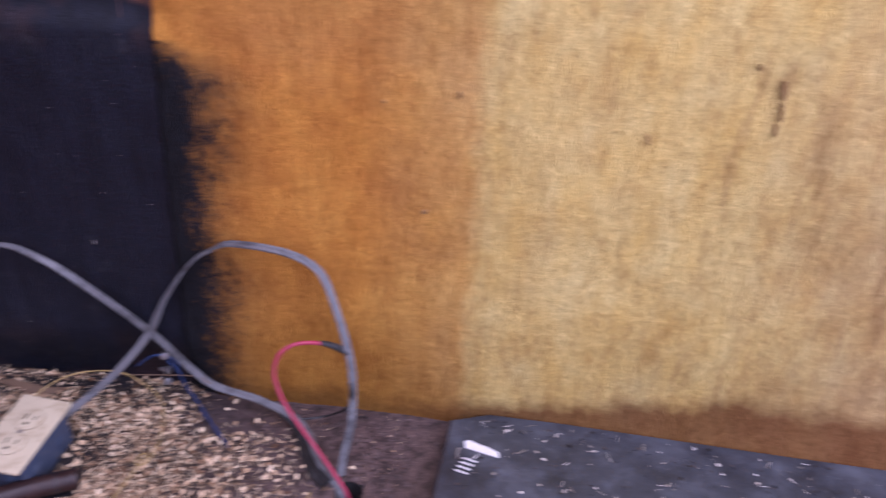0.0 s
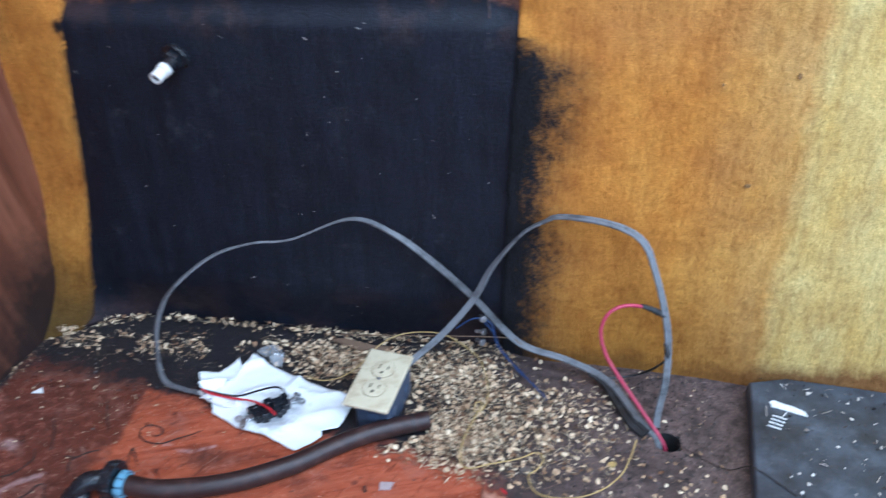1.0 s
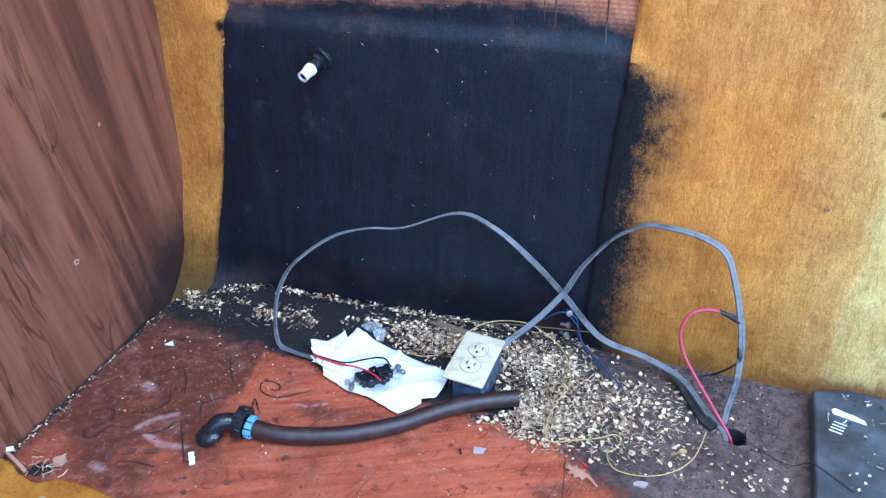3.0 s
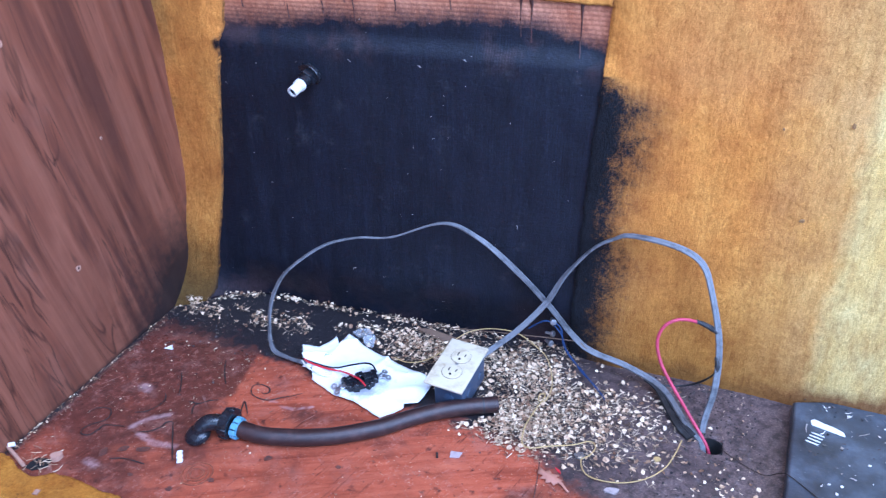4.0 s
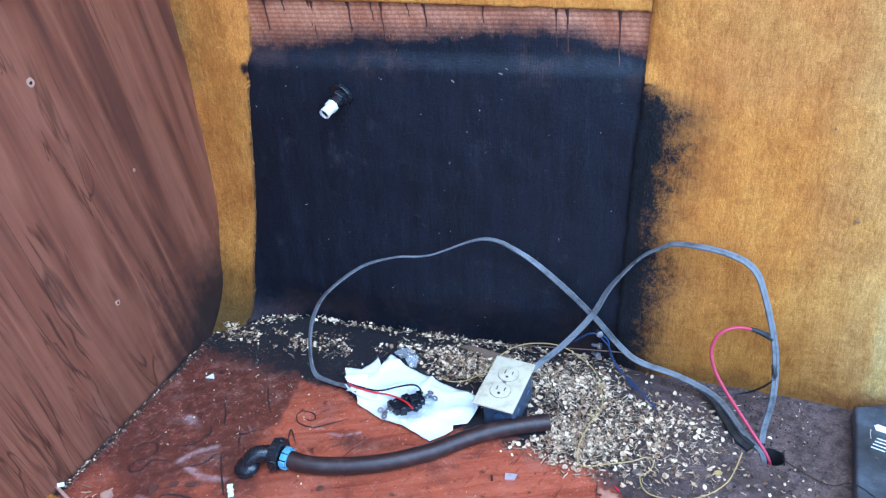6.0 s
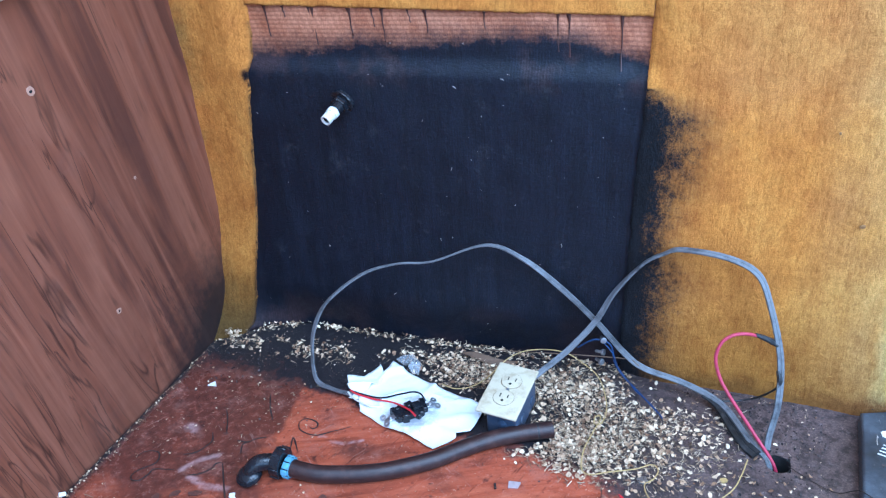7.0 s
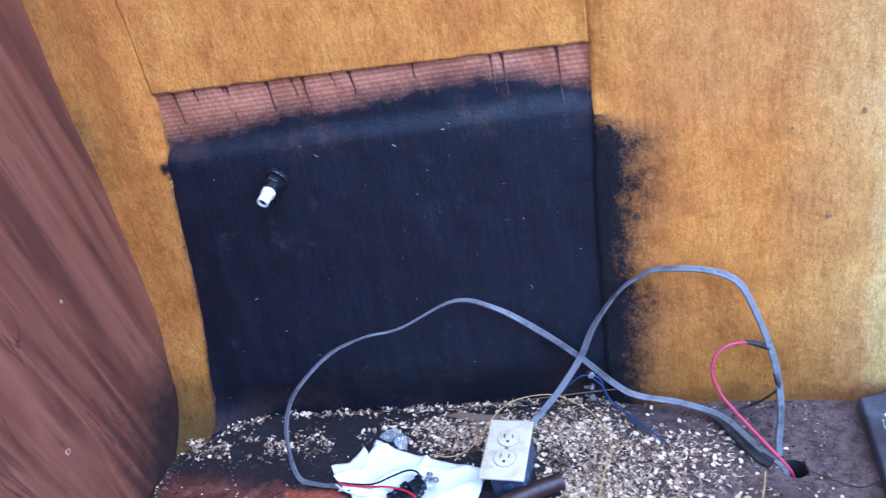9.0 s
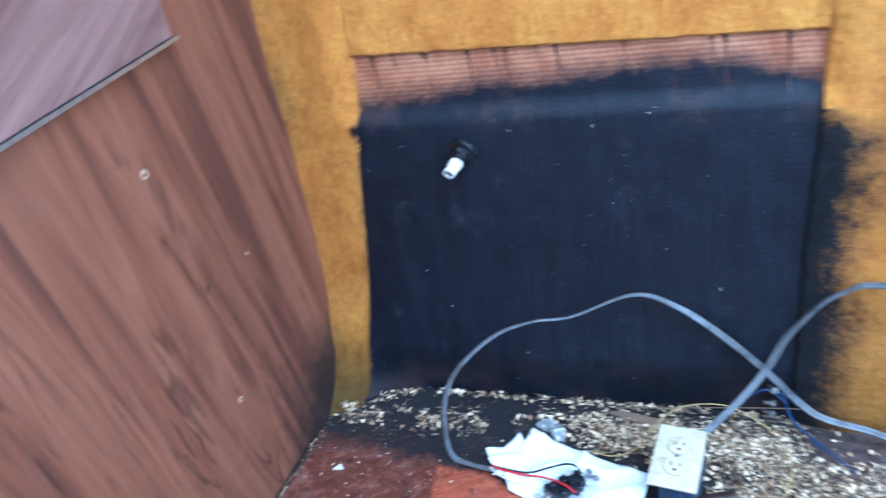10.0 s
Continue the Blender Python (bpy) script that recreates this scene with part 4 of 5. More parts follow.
def thin_wires():
    def wire(name, label, pts, r, material, category="wire"):
        tagged(part(name, sweep(pts, disc(r, 6), None, 7), material), label, category)

    wire("yellow_wire", "thin yellow wire curling through the dry flakes", [(0.487, -0.107, 0.010), (0.511, -0.117, 0.013), (0.537, -0.112, 0.016), (0.562, -0.090, 0.022), (0.590, -0.040, 0.034), (0.625, -0.016, 0.040), (0.680, -0.014, 0.044), (0.722, -0.024, 0.030), (0.750, -0.046, 0.020), (0.769, -0.106, 0.018), (0.767, -0.146, 0.016), (0.756, -0.152, 0.016), (0.755, -0.138, 0.018), (0.764, -0.140, 0.019), (0.754, -0.184, 0.017), (0.748, -0.214, 0.014), (0.750, -0.246, 0.011), (0.763, -0.256, 0.010), (0.790, -0.246, 0.012), (0.826, -0.231, 0.012), (0.849, -0.216, 0.012), (0.859, -0.225, 0.011), (0.853, -0.241, 0.008), (0.842, -0.254, 0.006), (0.856, -0.279, 0.004), (0.895, -0.281, 0.004), (0.932, -0.265, 0.005), (0.960, -0.236, 0.007), (0.973, -0.207, 0.011), (0.982, -0.176, 0.016)], 0.00095, YELLOW)
    wire("blue_wire", "thin blue wire hanging from the wall into the flakes", [(0.706, -0.012, 0.056), (0.722, -0.012, 0.070), (0.736, -0.012, 0.078), (0.754, -0.012, 0.076), (0.764, -0.013, 0.066), (0.770, -0.016, 0.038), (0.786, -0.026, 0.020), (0.809, -0.049, 0.015), (0.832, -0.078, 0.014), (0.853, -0.099, 0.009)], 0.0015, BLUE)
    wire("blue_wire", "thin blue wire twisted beside its twin among the flakes", [(0.752, -0.016, 0.074), (0.766, -0.018, 0.058), (0.776, -0.020, 0.032), (0.792, -0.030, 0.018), (0.811, -0.055, 0.014), (0.836, -0.079, 0.012), (0.857, -0.104, 0.007)], 0.0011, BLUE)
    wire("brown_wire", "thin brown wire lying along the foot of the wall", [(0.509, -0.012, 0.022), (0.583, -0.013, 0.029), (0.684, -0.013, 0.039), (0.762, -0.014, 0.046), (0.796, -0.018, 0.050), (0.806, -0.022, 0.046), (0.823, -0.026, 0.036)], 0.0010, TWIG)
    bark = sweep([(0.496, -0.013, 0.011), (0.520, -0.018, 0.014), (0.548, -0.025, 0.013), (0.575, -0.026, 0.011), (0.602, -0.020, 0.012)], disc(0.0075, 9, 0.22), [(0, -0.5, 0.8)] * 5, 6, scale=(0.15, 0.8, 1.0, 0.8, 0.3))
    tagged(part("bark_sliver", bark, TWIG), "flat grey-brown bark sliver lying among the flakes", "bark sliver")
    wire("fallen_twig", "thin dark twig lying in the flakes beside the outlet box", [(0.668, -0.098, 0.008), (0.684, -0.118, 0.010), (0.698, -0.134, 0.010), (0.706, -0.146, 0.008)], 0.0016, TWIG, "twig")
    wire("dark_hair_wire", "fine dark strand lying across the floor and mat", [(1.040, -0.162, 0.003), (1.070, -0.185, 0.003), (1.100, -0.200, 0.004), (1.116, -0.208, 0.020), (1.126, -0.214, 0.0272), (1.145, -0.230, 0.0272), (1.170, -0.255, 0.0272)], 0.0007, INK, "strand")
    for x, y, z, turn in ((0.747, -0.008, 0.078, 20), (0.744, -0.010, 0.052, 70), (0.743, -0.010, 0.033, 45)):
        m = pose(x, y, z, 80, 10, turn)
        t = thing("wire_nut", "small dull steel fastener at the foot of the wall", "fastener", "steel fasteners by the wall")
        part("shank", rod(0.0028, 0.016, m, 10), STEEL, t)
        part("head", rod(0.0058, 0.005, m @ pose(0, 0, 0.006), 8, bevel=0.001), STEEL, t)


thin_wires()


# ---- outlet box ----
def outlet():
    m = pose(0.6155, -0.150, 0.0, 0, 0, -6)
    t = thing("outlet_box", "loose electrical outlet with ivory cover plate on a blue-grey box", "outlet", at=m)
    tilt = pose(0, 0, 0.054, 5, 2, 0)
    body = part("box", block((0.053, 0.092, 0.050), 0.005, pose(0.006, 0.000, 0.0255, 4, 1, 0), 3), BOX, t, "blue-grey plastic box")
    for y in (-0.024, 0.024):
        part("knockout", rod(0.008, 0.003, pose(0.0325, y, 0.024, 0, 90, 0), 16, bevel=0.0008), BOX, body)
    part("knockout", rod(0.008, 0.003, pose(0.006, -0.0465, 0.024, 90, 0, 0), 16, bevel=0.0008), BOX, body)
    plate = part("cover_plate", block((0.068, 0.116, 0.005), 0.0022, tilt, 3), IVORY, t, "aged ivory plastic cover plate")
    for s in (-1, 1):
        q = tilt @ pose(0, s * 0.0195, 0.003)
        bm = rod(0.0165, 0.003, q, 28, bevel=0.0008)
        face = part("receptacle", bm, IVORY, t, "ivory receptacle face")
        part("groove", ring(0.0173, 0.0166, 0.0006, q), GROOVE, face)
        for dx, h in ((-0.0063, 0.0085), (0.0063, 0.0070)):
            part("slot", block((0.0016, h, 0.0006), 0, q @ pose(dx, 0.003, 0.0016)), DARK, face, smooth=False)
        part("ground_hole", rod(0.0024, 0.0006, q @ pose(0, -0.0075, 0.0016), 12), DARK, face, smooth=False)
    part("screw", rod(0.003, 0.0012, tilt @ pose(0, 0, 0.003), 12), STEEL, plate)


outlet()


# ---- tissue with the switch ----
def sheet_from(outline, z0, lift, seed):
    bm = bmesh.new()
    f = bm.faces.new([bm.verts.new((x, y, 0)) for x, y in outline])
    bmesh.ops.triangulate(bm, faces=[f])
    for _ in range(5):
        long = [e for e in bm.edges if e.calc_length() > 0.009]
        if long:
            bmesh.ops.subdivide_edges(bm, edges=long, cuts=1)
            bmesh.ops.triangulate(bm, faces=bm.faces[:])
    for v in bm.verts:
        p = Vector((v.co.x * 14 + seed, v.co.y * 14, 0))
        ridge = 1 - abs(noise.noise(p))
        q = Vector((v.co.x * 45, v.co.y * 45 + seed, 0))
        v.co.z = z0 + lift * (ridge ** 6) + 0.0012 * (1 - abs(noise.noise(q))) ** 3
        v.co.x += 0.0014 * noise.noise(q * 2)
        v.co.y += 0.0014 * noise.noise(q * 2 + Vector((9, 0, 0)))
    return bm


def tissue():
    t = thing("paper_tissue", "crumpled white paper tissue with grey smudges lying on the floor", "tissue")
    main = [(0.352, -0.160), (0.372, -0.112), (0.380, -0.066), (0.402, -0.078), (0.428, -0.090), (0.450, -0.100), (0.500, -0.118), (0.541, -0.132), (0.574, -0.145), (0.574, -0.172), (0.567, -0.206), (0.546, -0.217), (0.550, -0.229), (0.520, -0.257), (0.496, -0.247), (0.472, -0.238), (0.423, -0.228), (0.400, -0.216), (0.372, -0.202), (0.360, -0.180)]
    flap = [(0.318, -0.130), (0.326, -0.118), (0.342, -0.114), (0.352, -0.096), (0.360, -0.080), (0.374, -0.096), (0.380, -0.120), (0.366, -0.150), (0.357, -0.176), (0.340, -0.179), (0.345, -0.168), (0.330, -0.156), (0.324, -0.142)]
    for name, outline, z0, lift, seed in (("sheet", main, 0.004, 0.007, 1.0), ("torn_flap", flap, 0.006, 0.014, 6.0)):
        ob = part(name, sheet_from(outline, z0, lift, seed), PAPER, t)
        ob.modifiers.new("thickness", "SOLIDIFY").thickness = 0.0008
    film = [(0.384, -0.060), (0.392, -0.044), (0.408, -0.038), (0.424, -0.052), (0.436, -0.072), (0.440, -0.098), (0.426, -0.094), (0.406, -0.078)]
    ob = part("plastic_film", sheet_from(film, 0.010, 0.014, 3.0), FILM)
    tagged(ob, "crumpled scrap of clear plastic film among the flakes", "plastic film")


tissue()


def switch():
    m = pose(0.4600, -0.1925, 0.0035, 0, 0, 43)
    t = thing("rocker_switch", "small broken black electrical switch with metal ears on the tissue", "switch", at=m)
    part("body", block((0.054, 0.023, 0.012), 0.002, pose(0, 0, 0.010, 5, 2, 0), 2), BLACK_PLASTIC, t)
    part("rocker", block((0.017, 0.015, 0.007), 0.002, pose(0.011, 0.001, 0.0185, 6, 10, 8), 2), BLACK_PLASTIC, t)
    for x, y, sx, sy, h, turn in ((-0.024, 0.004, 0.009, 0.030, 0.013, 8), (-0.012, -0.010, 0.011, 0.012, 0.016, -14), (0.001, 0.011, 0.013, 0.012, 0.017, 10), (0.015, -0.010, 0.010, 0.012, 0.012, -7), (0.024, 0.003, 0.009, 0.028, 0.014, -6), (-0.017, 0.013, 0.012, 0.007, 0.015, 24), (0.008, -0.014, 0.007, 0.009, 0.010, 30), (-0.004, 0.000, 0.005, 0.020, 0.018, 3)):
        part("fin", block((sx, sy, h), 0.0012, pose(x, y, 0.0035 + h / 2, 300 * y, 4, turn), 1), BLACK_PLASTIC, t)
    for s in (-1, 1):
        strap = part("strap", block((0.020, 0.010, 0.0012), 0.0004, pose(s * 0.036, 0.0, 0.011, 0, s * 12, 4), 1), STEEL, t, "bent metal mounting strap")
        for y, turn in ((-0.0085, -20), (0.0085, 20)):
            part("ear", ring(0.0054, 0.0024, 0.0012, pose(s * 0.0455, y, 0.011, 12, s * 20, turn), 14), STEEL, strap)
        part("screw", rod(0.0030, 0.005, pose(s * 0.036, 0.001, 0.013, 8, 6, 0), 9, bevel=0.0006), STEEL, strap)
    w = thing("lead_wires", "thin red and black wires from the cable to the switch", "wire")
    part("red_lead", sweep([(0.338, -0.164, 0.014), (0.352, -0.170, 0.013), (0.389, -0.176, 0.013), (0.424, -0.183, 0.019), (0.459, -0.201, 0.027), (0.477, -0.213, 0.026)], disc(0.0016, 8), None, 7), RED2, w)
    part("black_lead", sweep([(0.330, -0.161, 0.012), (0.366, -0.170, 0.014), (0.398, -0.169, 0.012), (0.427, -0.163, 0.020), (0.452, -0.160, 0.028), (0.468, -0.163, 0.030), (0.480, -0.172, 0.024)], disc(0.0016, 7), None, 7), BLACK_PLASTIC, w)
    part("white_lead", sweep([(0.334, -0.166, 0.010), (0.350, -0.180, 0.012), (0.372, -0.190, 0.013), (0.392, -0.192, 0.011), (0.410, -0.186, 0.010)], disc(0.0016, 7), None, 7), WHITE, w, "thin white wire")


switch()


# ---- drain hose ----
def hose():
    t = thing("drain_hose", "dark brown rubber hose with a black elbow fitting on the floor", "hose")
    pts = [(0.323, -0.361, 0.0195), (0.365, -0.361, 0.0160), (0.405, -0.351, 0.0140), (0.440, -0.340, 0.0138), (0.480, -0.322, 0.0138), (0.530, -0.289, 0.0138), (0.565, -0.257, 0.0138), (0.600, -0.228, 0.0138), (0.640, -0.204, 0.0145), (0.692, -0.181, 0.0155)]
    path = glide(pts, 6)
    part("tube", sweep(pts, disc(0.0134, 20), None, 6), HOSE, t)
    d = Vector(path[-1] - path[-4]).normalized()
    end = Vector(path[-1])
    q = Matrix.Translation(end + d * 0.001) @ d.to_track_quat("Z", "Y").to_matrix().to_4x4()
    part("cut_end", ring(0.0138, 0.0102, 0.004, q), HOSE, t)
    part("bore", rod(0.0102, 0.001, q @ pose(0, 0, 0.0008), 18), DARK, t)
    for k in (-0.022,):
        part("printed_band", ring(0.01365, 0.0125, 0.0030, q @ pose(0, 0, k)), TAPE, t, "faint grey printed band")
    along = Vector((path[0] - path[3])).normalized()
    e = Matrix.Translation(path[0]) @ along.to_track_quat("Z", "Y").to_matrix().to_4x4()
    clamp = part("clamp_ring", ring(0.0158, 0.0125, 0.011, e @ pose(0, 0, -0.002), 24), CLAMP, t, "light blue plastic clamp ring")
    for i in range(9):
        q = e @ Matrix.Rotation(2 * math.pi * i / 9, 4, "Z")
        part("lug", block((0.0095, 0.0022, 0.010), 0.0008, q @ pose(0.0, 0.0164, -0.002 + 0.0012 * (i % 2)), 1), CLAMP, clamp)
        part("printed_mark", block((0.0010, 0.0014, 0.0105), 0, q @ Matrix.Rotation(math.pi / 9, 4, "Z") @ pose(0.0, 0.0161, -0.002)), BLACK_PLASTIC, clamp, smooth=False)
    # hollow collar that stands proud of the elbow
    fit = part("collar", ring(0.0235, 0.0202, 0.015, e @ pose(0, 0.0045, 0.013), 32), BLACK_PLASTIC, t, "black ribbed plastic collar, hollow behind")
    part("web", ring(0.0204, 0.0100, 0.003, e @ pose(0, 0.0045, 0.0075), 28), BLACK_PLASTIC, fit)
    for i in range(8):
        part("rib", block((0.0028, 0.0034, 0.016), 0.0007, e @ pose(0, 0.0045, 0.013) @ Matrix.Rotation(2 * math.pi * (i + 0.3) / 8, 4, "Z") @ pose(0, 0.0236, 0), 1), BLACK_PLASTIC, fit)
    base = path[0] + np.array(along) * 0.010
    bend = [base, base + np.array((-0.008, -0.001, 0.003)), np.array((0.294, -0.366, 0.0270)), np.array((0.281, -0.372, 0.0270)), np.array((0.272, -0.379, 0.0210)), np.array((0.269, -0.382, 0.0120))]
    part("elbow", sweep(bend, disc(0.0125, 18), None, 6, scale=(1.0, 1.0, 1.06, 1.06, 1.0, 1.05)), BLACK_PLASTIC, t, "glossy black elbow")
    dome = bmesh.new()
    bmesh.ops.create_uvsphere(dome, u_segments=28, v_segments=14, radius=0.0188)
    bmesh.ops.transform(dome, matrix=pose(0.267, -0.384, 0.0115, 14, -6, 0) @ Matrix.Diagonal((1.05, 1.0, 0.54, 1)), verts=dome.verts)
    part("end_cap", dome, BLACK_PLASTIC, t, "glossy black domed cap")
    part("cap_rim", ring(0.0202, 0.0170, 0.004, pose(0.267, -0.384, 0.0105, 14, -6, 0), 28), BLACK_PLASTIC, t)


hose()


# ---- marks on floor and mat ----
def flat_patch(name, label, category, outline, z, h, material, group=""):
    bm = bmesh.new()
    f = bm.faces.new([bm.verts.new((x, y, z)) for x, y in outline])
    up = bmesh.ops.extrude_face_region(bm, geom=[f])
    bmesh.ops.translate(bm, vec=(0, 0, h), verts=[v for v in up["geom"] if isinstance(v, bmesh.types.BMVert)])
    return tagged(part(name, bm, material, smooth=False), label, category, group)


def blob(x, y, rx, ry, turn, seed, n=14):
    out = []
    for i in range(n):
        a = 2 * math.pi * i / n
        k = 1 + 0.35 * noise.noise(Vector((math.cos(a) * 1.3 + seed, math.sin(a) * 1.3, 0)))
        u, v = rx * k * math.cos(a), ry * k * math.sin(a)
        c, s = math.cos(radians(turn)), math.sin(radians(turn))
        out.append((x + u * c - v * s, y + u * s + v * c))
    return out


def marks():
    strokes = [
        [(0.371, -0.236), (0.357, -0.247), (0.343, -0.256), (0.322, -0.270), (0.293, -0.266), (0.281, -0.249), (0.288, -0.237), (0.308, -0.240), (0.315, -0.250), (0.310, -0.257), (0.302, -0.254)],
        [(0.058, -0.386), (0.066, -0.372), (0.085, -0.368), (0.096, -0.378), (0.097, -0.393), (0.082, -0.409), (0.077, -0.422), (0.083, -0.431), (0.096, -0.429), (0.102, -0.414), (0.104, -0.403), (0.120, -0.399), (0.137, -0.396)],
        [(0.149, -0.306), (0.159, -0.322), (0.157, -0.337), (0.148, -0.354), (0.131, -0.363)],
        [(0.141, -0.250), (0.159, -0.276), (0.172, -0.301)], [(0.196, -0.195), (0.211, -0.223), (0.233, -0.254)],
        [(0.205, -0.364), (0.231, -0.402), (0.256, -0.437)], [(0.164, -0.401), (0.182, -0.393), (0.193, -0.380), (0.195, -0.368), (0.202, -0.363)],
        [(0.162, -0.463), (0.180, -0.456), (0.202, -0.455), (0.220, -0.456)], [(0.200, -0.312), (0.218, -0.312), (0.230, -0.301), (0.244, -0.294)],
        [(0.297, -0.313), (0.288, -0.284), (0.310, -0.311)], [(0.222, -0.338), (0.214, -0.319), (0.224, -0.308)],
    ]
    for s in strokes:
        pts = [(x, y, 0.0014) for x, y in s]
        bm = sweep(pts, disc(0.0012, 6, 0.35), [(0, 0, 1)] * len(pts), 6, scale=(0.5, 1.0, 0.7, 1.1, 0.5))
        tagged(part("marker_stroke", bm, INK), "thin black marker stroke on the varnished floor", "marking", "marker strokes on the floor")
    knot = thing("knot_ring", "round raised knot in the varnished plywood", "knot")
    varnish = worn_material("knot_varnish", (0.20, 0.058, 0.030), 0.35, scale=210, dirt=(0.42, 0.13, 0.06), amount=1.0)
    for radius, wide in ((0.0225, 0.0016), (0.0160, 0.0012), (0.0095, 0.0022)):
        bm = ring(radius + wide / 2, radius - wide / 2, 0.0022, pose(0.3065, -0.4475, 0.0008), 30)
        for v in bm.verts:
            v.co.x += 0.0022 * noise.noise(v.co * 70 + Vector((radius * 900, 0, 0)))
            v.co.y += 0.0022 * noise.noise(v.co * 70 + Vector((0, radius * 900, 3)))
        part("growth_ring", bm, varnish, knot)
    for x, y, rx, ry, tn in ((0.168, -0.438, 0.008, 0.006, 40), (0.143, -0.453, 0.006, 0.009, 10), (0.197, -0.430, 0.011, 0.005, 20), (0.333, -0.453, 0.005, 0.004, 0), (0.391, -0.388, 0.006, 0.0045, 30), (0.285, -0.486, 0.005, 0.004, 0), (0.213, -0.480, 0.004, 0.003, 0), (0.50, -0.372, 0.004, 0.003, 0), (0.172, -0.302, 0.004, 0.003, 0)):
        flat_patch("dirt_spot", "small dark brown stain on the varnished floor", "stain", blob(x, y, rx, ry, tn, x * 60), 0.0006, 0.0008, STAIN, "dark spots on the floor")
    flat_patch("dark_crumb", "small black crumb on the orange floor", "crumb", [(0.630, -0.301), (0.633, -0.300), (0.636, -0.309), (0.633, -0.310)], 0.0008, 0.003, INK)
    chip = [(-0.013, -0.0040), (-0.006, -0.0050), (-0.004, -0.0025), (0.001, -0.0050), (0.006, -0.0028), (0.012, -0.0042), (0.0125, 0.0040), (0.006, 0.0046), (0.004, 0.0028), (-0.001, 0.0048), (-0.005, 0.0030), (-0.012, 0.0044)]
    flat_patch("paint_chip", "white chip of dried paint on the floor", "paint chip", [(0.262 + 0.56 * u + 0.83 * v, -0.427 - 0.83 * u + 0.56 * v) for u, v in chip], 0.0008, 0.0022, CHALK)
    flat_patch("plastic_chip", "translucent grey plastic chip on the floor", "chip", [(0.650, -0.290), (0.668, -0.288), (0.666, -0.300), (0.652, -0.303)], 0.0008, 0.0016, worn_material("grey_chip", (0.42, 0.33, 0.32), 0.3))
    flat_patch("coin", "small grey metal disc beside the yellow wire", "disc", blob(0.838, -0.240, 0.0075, 0.0075, 0, 2.0, 18), 0.001, 0.0018, STEEL)
    leaf = sheet_from([(0.786, -0.286), (0.796, -0.289), (0.800, -0.284), (0.806, -0.291), (0.815, -0.289), (0.815, -0.296), (0.823, -0.299), (0.821, -0.304), (0.836, -0.318), (0.834, -0.3195), (0.818, -0.307), (0.812, -0.312), (0.808, -0.307), (0.800, -0.311), (0.799, -0.304), (0.790, -0.305), (0.794, -0.298), (0.786, -0.296)], 0.0012, 0.005, 2.0)
    leaf = part("dead_leaf", leaf, worn_material("dead_leaf", (0.40, 0.18, 0.115), 0.7, dirt=(0.45, 0.22, 0.15), amount=0.8))
    leaf.modifiers.new("thickness", "SOLIDIFY").thickness = 0.0006
    tagged(leaf, "curled reddish brown leaf scrap on the floor", "leaf")
    seam = sweep([(0.783, -0.268, 0.0006), (0.788, -0.318, 0.0006), (0.792, -0.370, 0.0006), (0.797, -0.43, 0.0006)], disc(0.0009, 6, 0.5), [(0, 0, 1)] * 4, 4)
    tagged(part("floor_crack", seam, STAIN), "thin grey crack line in the varnished floor", "crack")
    flat_patch("white_scrap", "small white triangular paper scrap on the floor", "scrap", [(0.070, -0.200), (0.078, -0.187), (0.087, -0.198)], 0.0012, 0.0022, CHALK)
    flat_patch("red_scrap", "tiny red plastic scrap beside the leaf", "scrap", [(0.808, -0.276), (0.815, -0.280), (0.818, -0.286), (0.811, -0.281)], 0.0012, 0.002, RED2)
    flat_patch("orange_scrap", "small orange chip among the pale flakes", "chip", blob(0.950, -0.214, 0.006, 0.004, 30, 3.0), 0.002, 0.003, YELLOW)
    flat_patch("plaster_crumb", "pale plaster crumb on the floor by the yellow wire", "crumb", blob(0.893, -0.296, 0.010, 0.006, 10, 5.0), 0.0008, 0.0025, LABEL_GREY)
    flat_patch("carpet_crumb", "pale crumb lying on the ochre carpet", "crumb", [(0.110, -0.551), (0.117, -0.551), (0.118, -0.559), (0.111, -0.560)], 0.0075, 0.002, RAW)
    # pale label and tally bars on the mat
    flat_patch("mat_label", "worn white label stuck on the rubber mat", "label", [(1.168, -0.082), (1.174, -0.078), (1.188, -0.085), (1.198, -0.088), (1.213, -0.097), (1.214, -0.106), (1.203, -0.103), (1.188, -0.098), (1.169, -0.092)], 0.0262, 0.001, CHALK)
    for i in range(4):
        x, y = 1.176 - 0.0035 * i, -0.113 - 0.0070 * i
        flat_patch("label_bar", "short white printed bar on the rubber mat", "marking", [(x - 0.008, y + 0.004), (x + 0.009, y - 0.002), (x + 0.008, y - 0.0036), (x - 0.009, y + 0.0024)], 0.0262, 0.0008, CHALK, "white bars on the mat")
    # splintered corner of the board
    corner = thing("board_corner", "splintered pale corner strip of the plywood beside the panel", "splinter")
    part("strip", block((0.060, 0.005, 0.006), 0.001, pose(0.026, -0.505, 0.006, 0, 0, -24)), RAW, corner)
    part("torn_tip", block((0.010, 0.007, 0.003), 0.0012, pose(0.005, -0.490, 0.009, 20, 15, 50)), CHALK, corner, "white torn tip")
    flat_patch("knot_hole", "dark open knot hole at the board's corner", "hole", blob(0.068, -0.505, 0.016, 0.013, 20, 4.0), 0.0008, 0.0012, DARK)
    flat_patch("fibre_tuft", "pale tuft of torn fibre by the knot hole", "fibre", blob(0.086, -0.487, 0.009, 0.007, 60, 1.0), 0.001, 0.008, RAW)
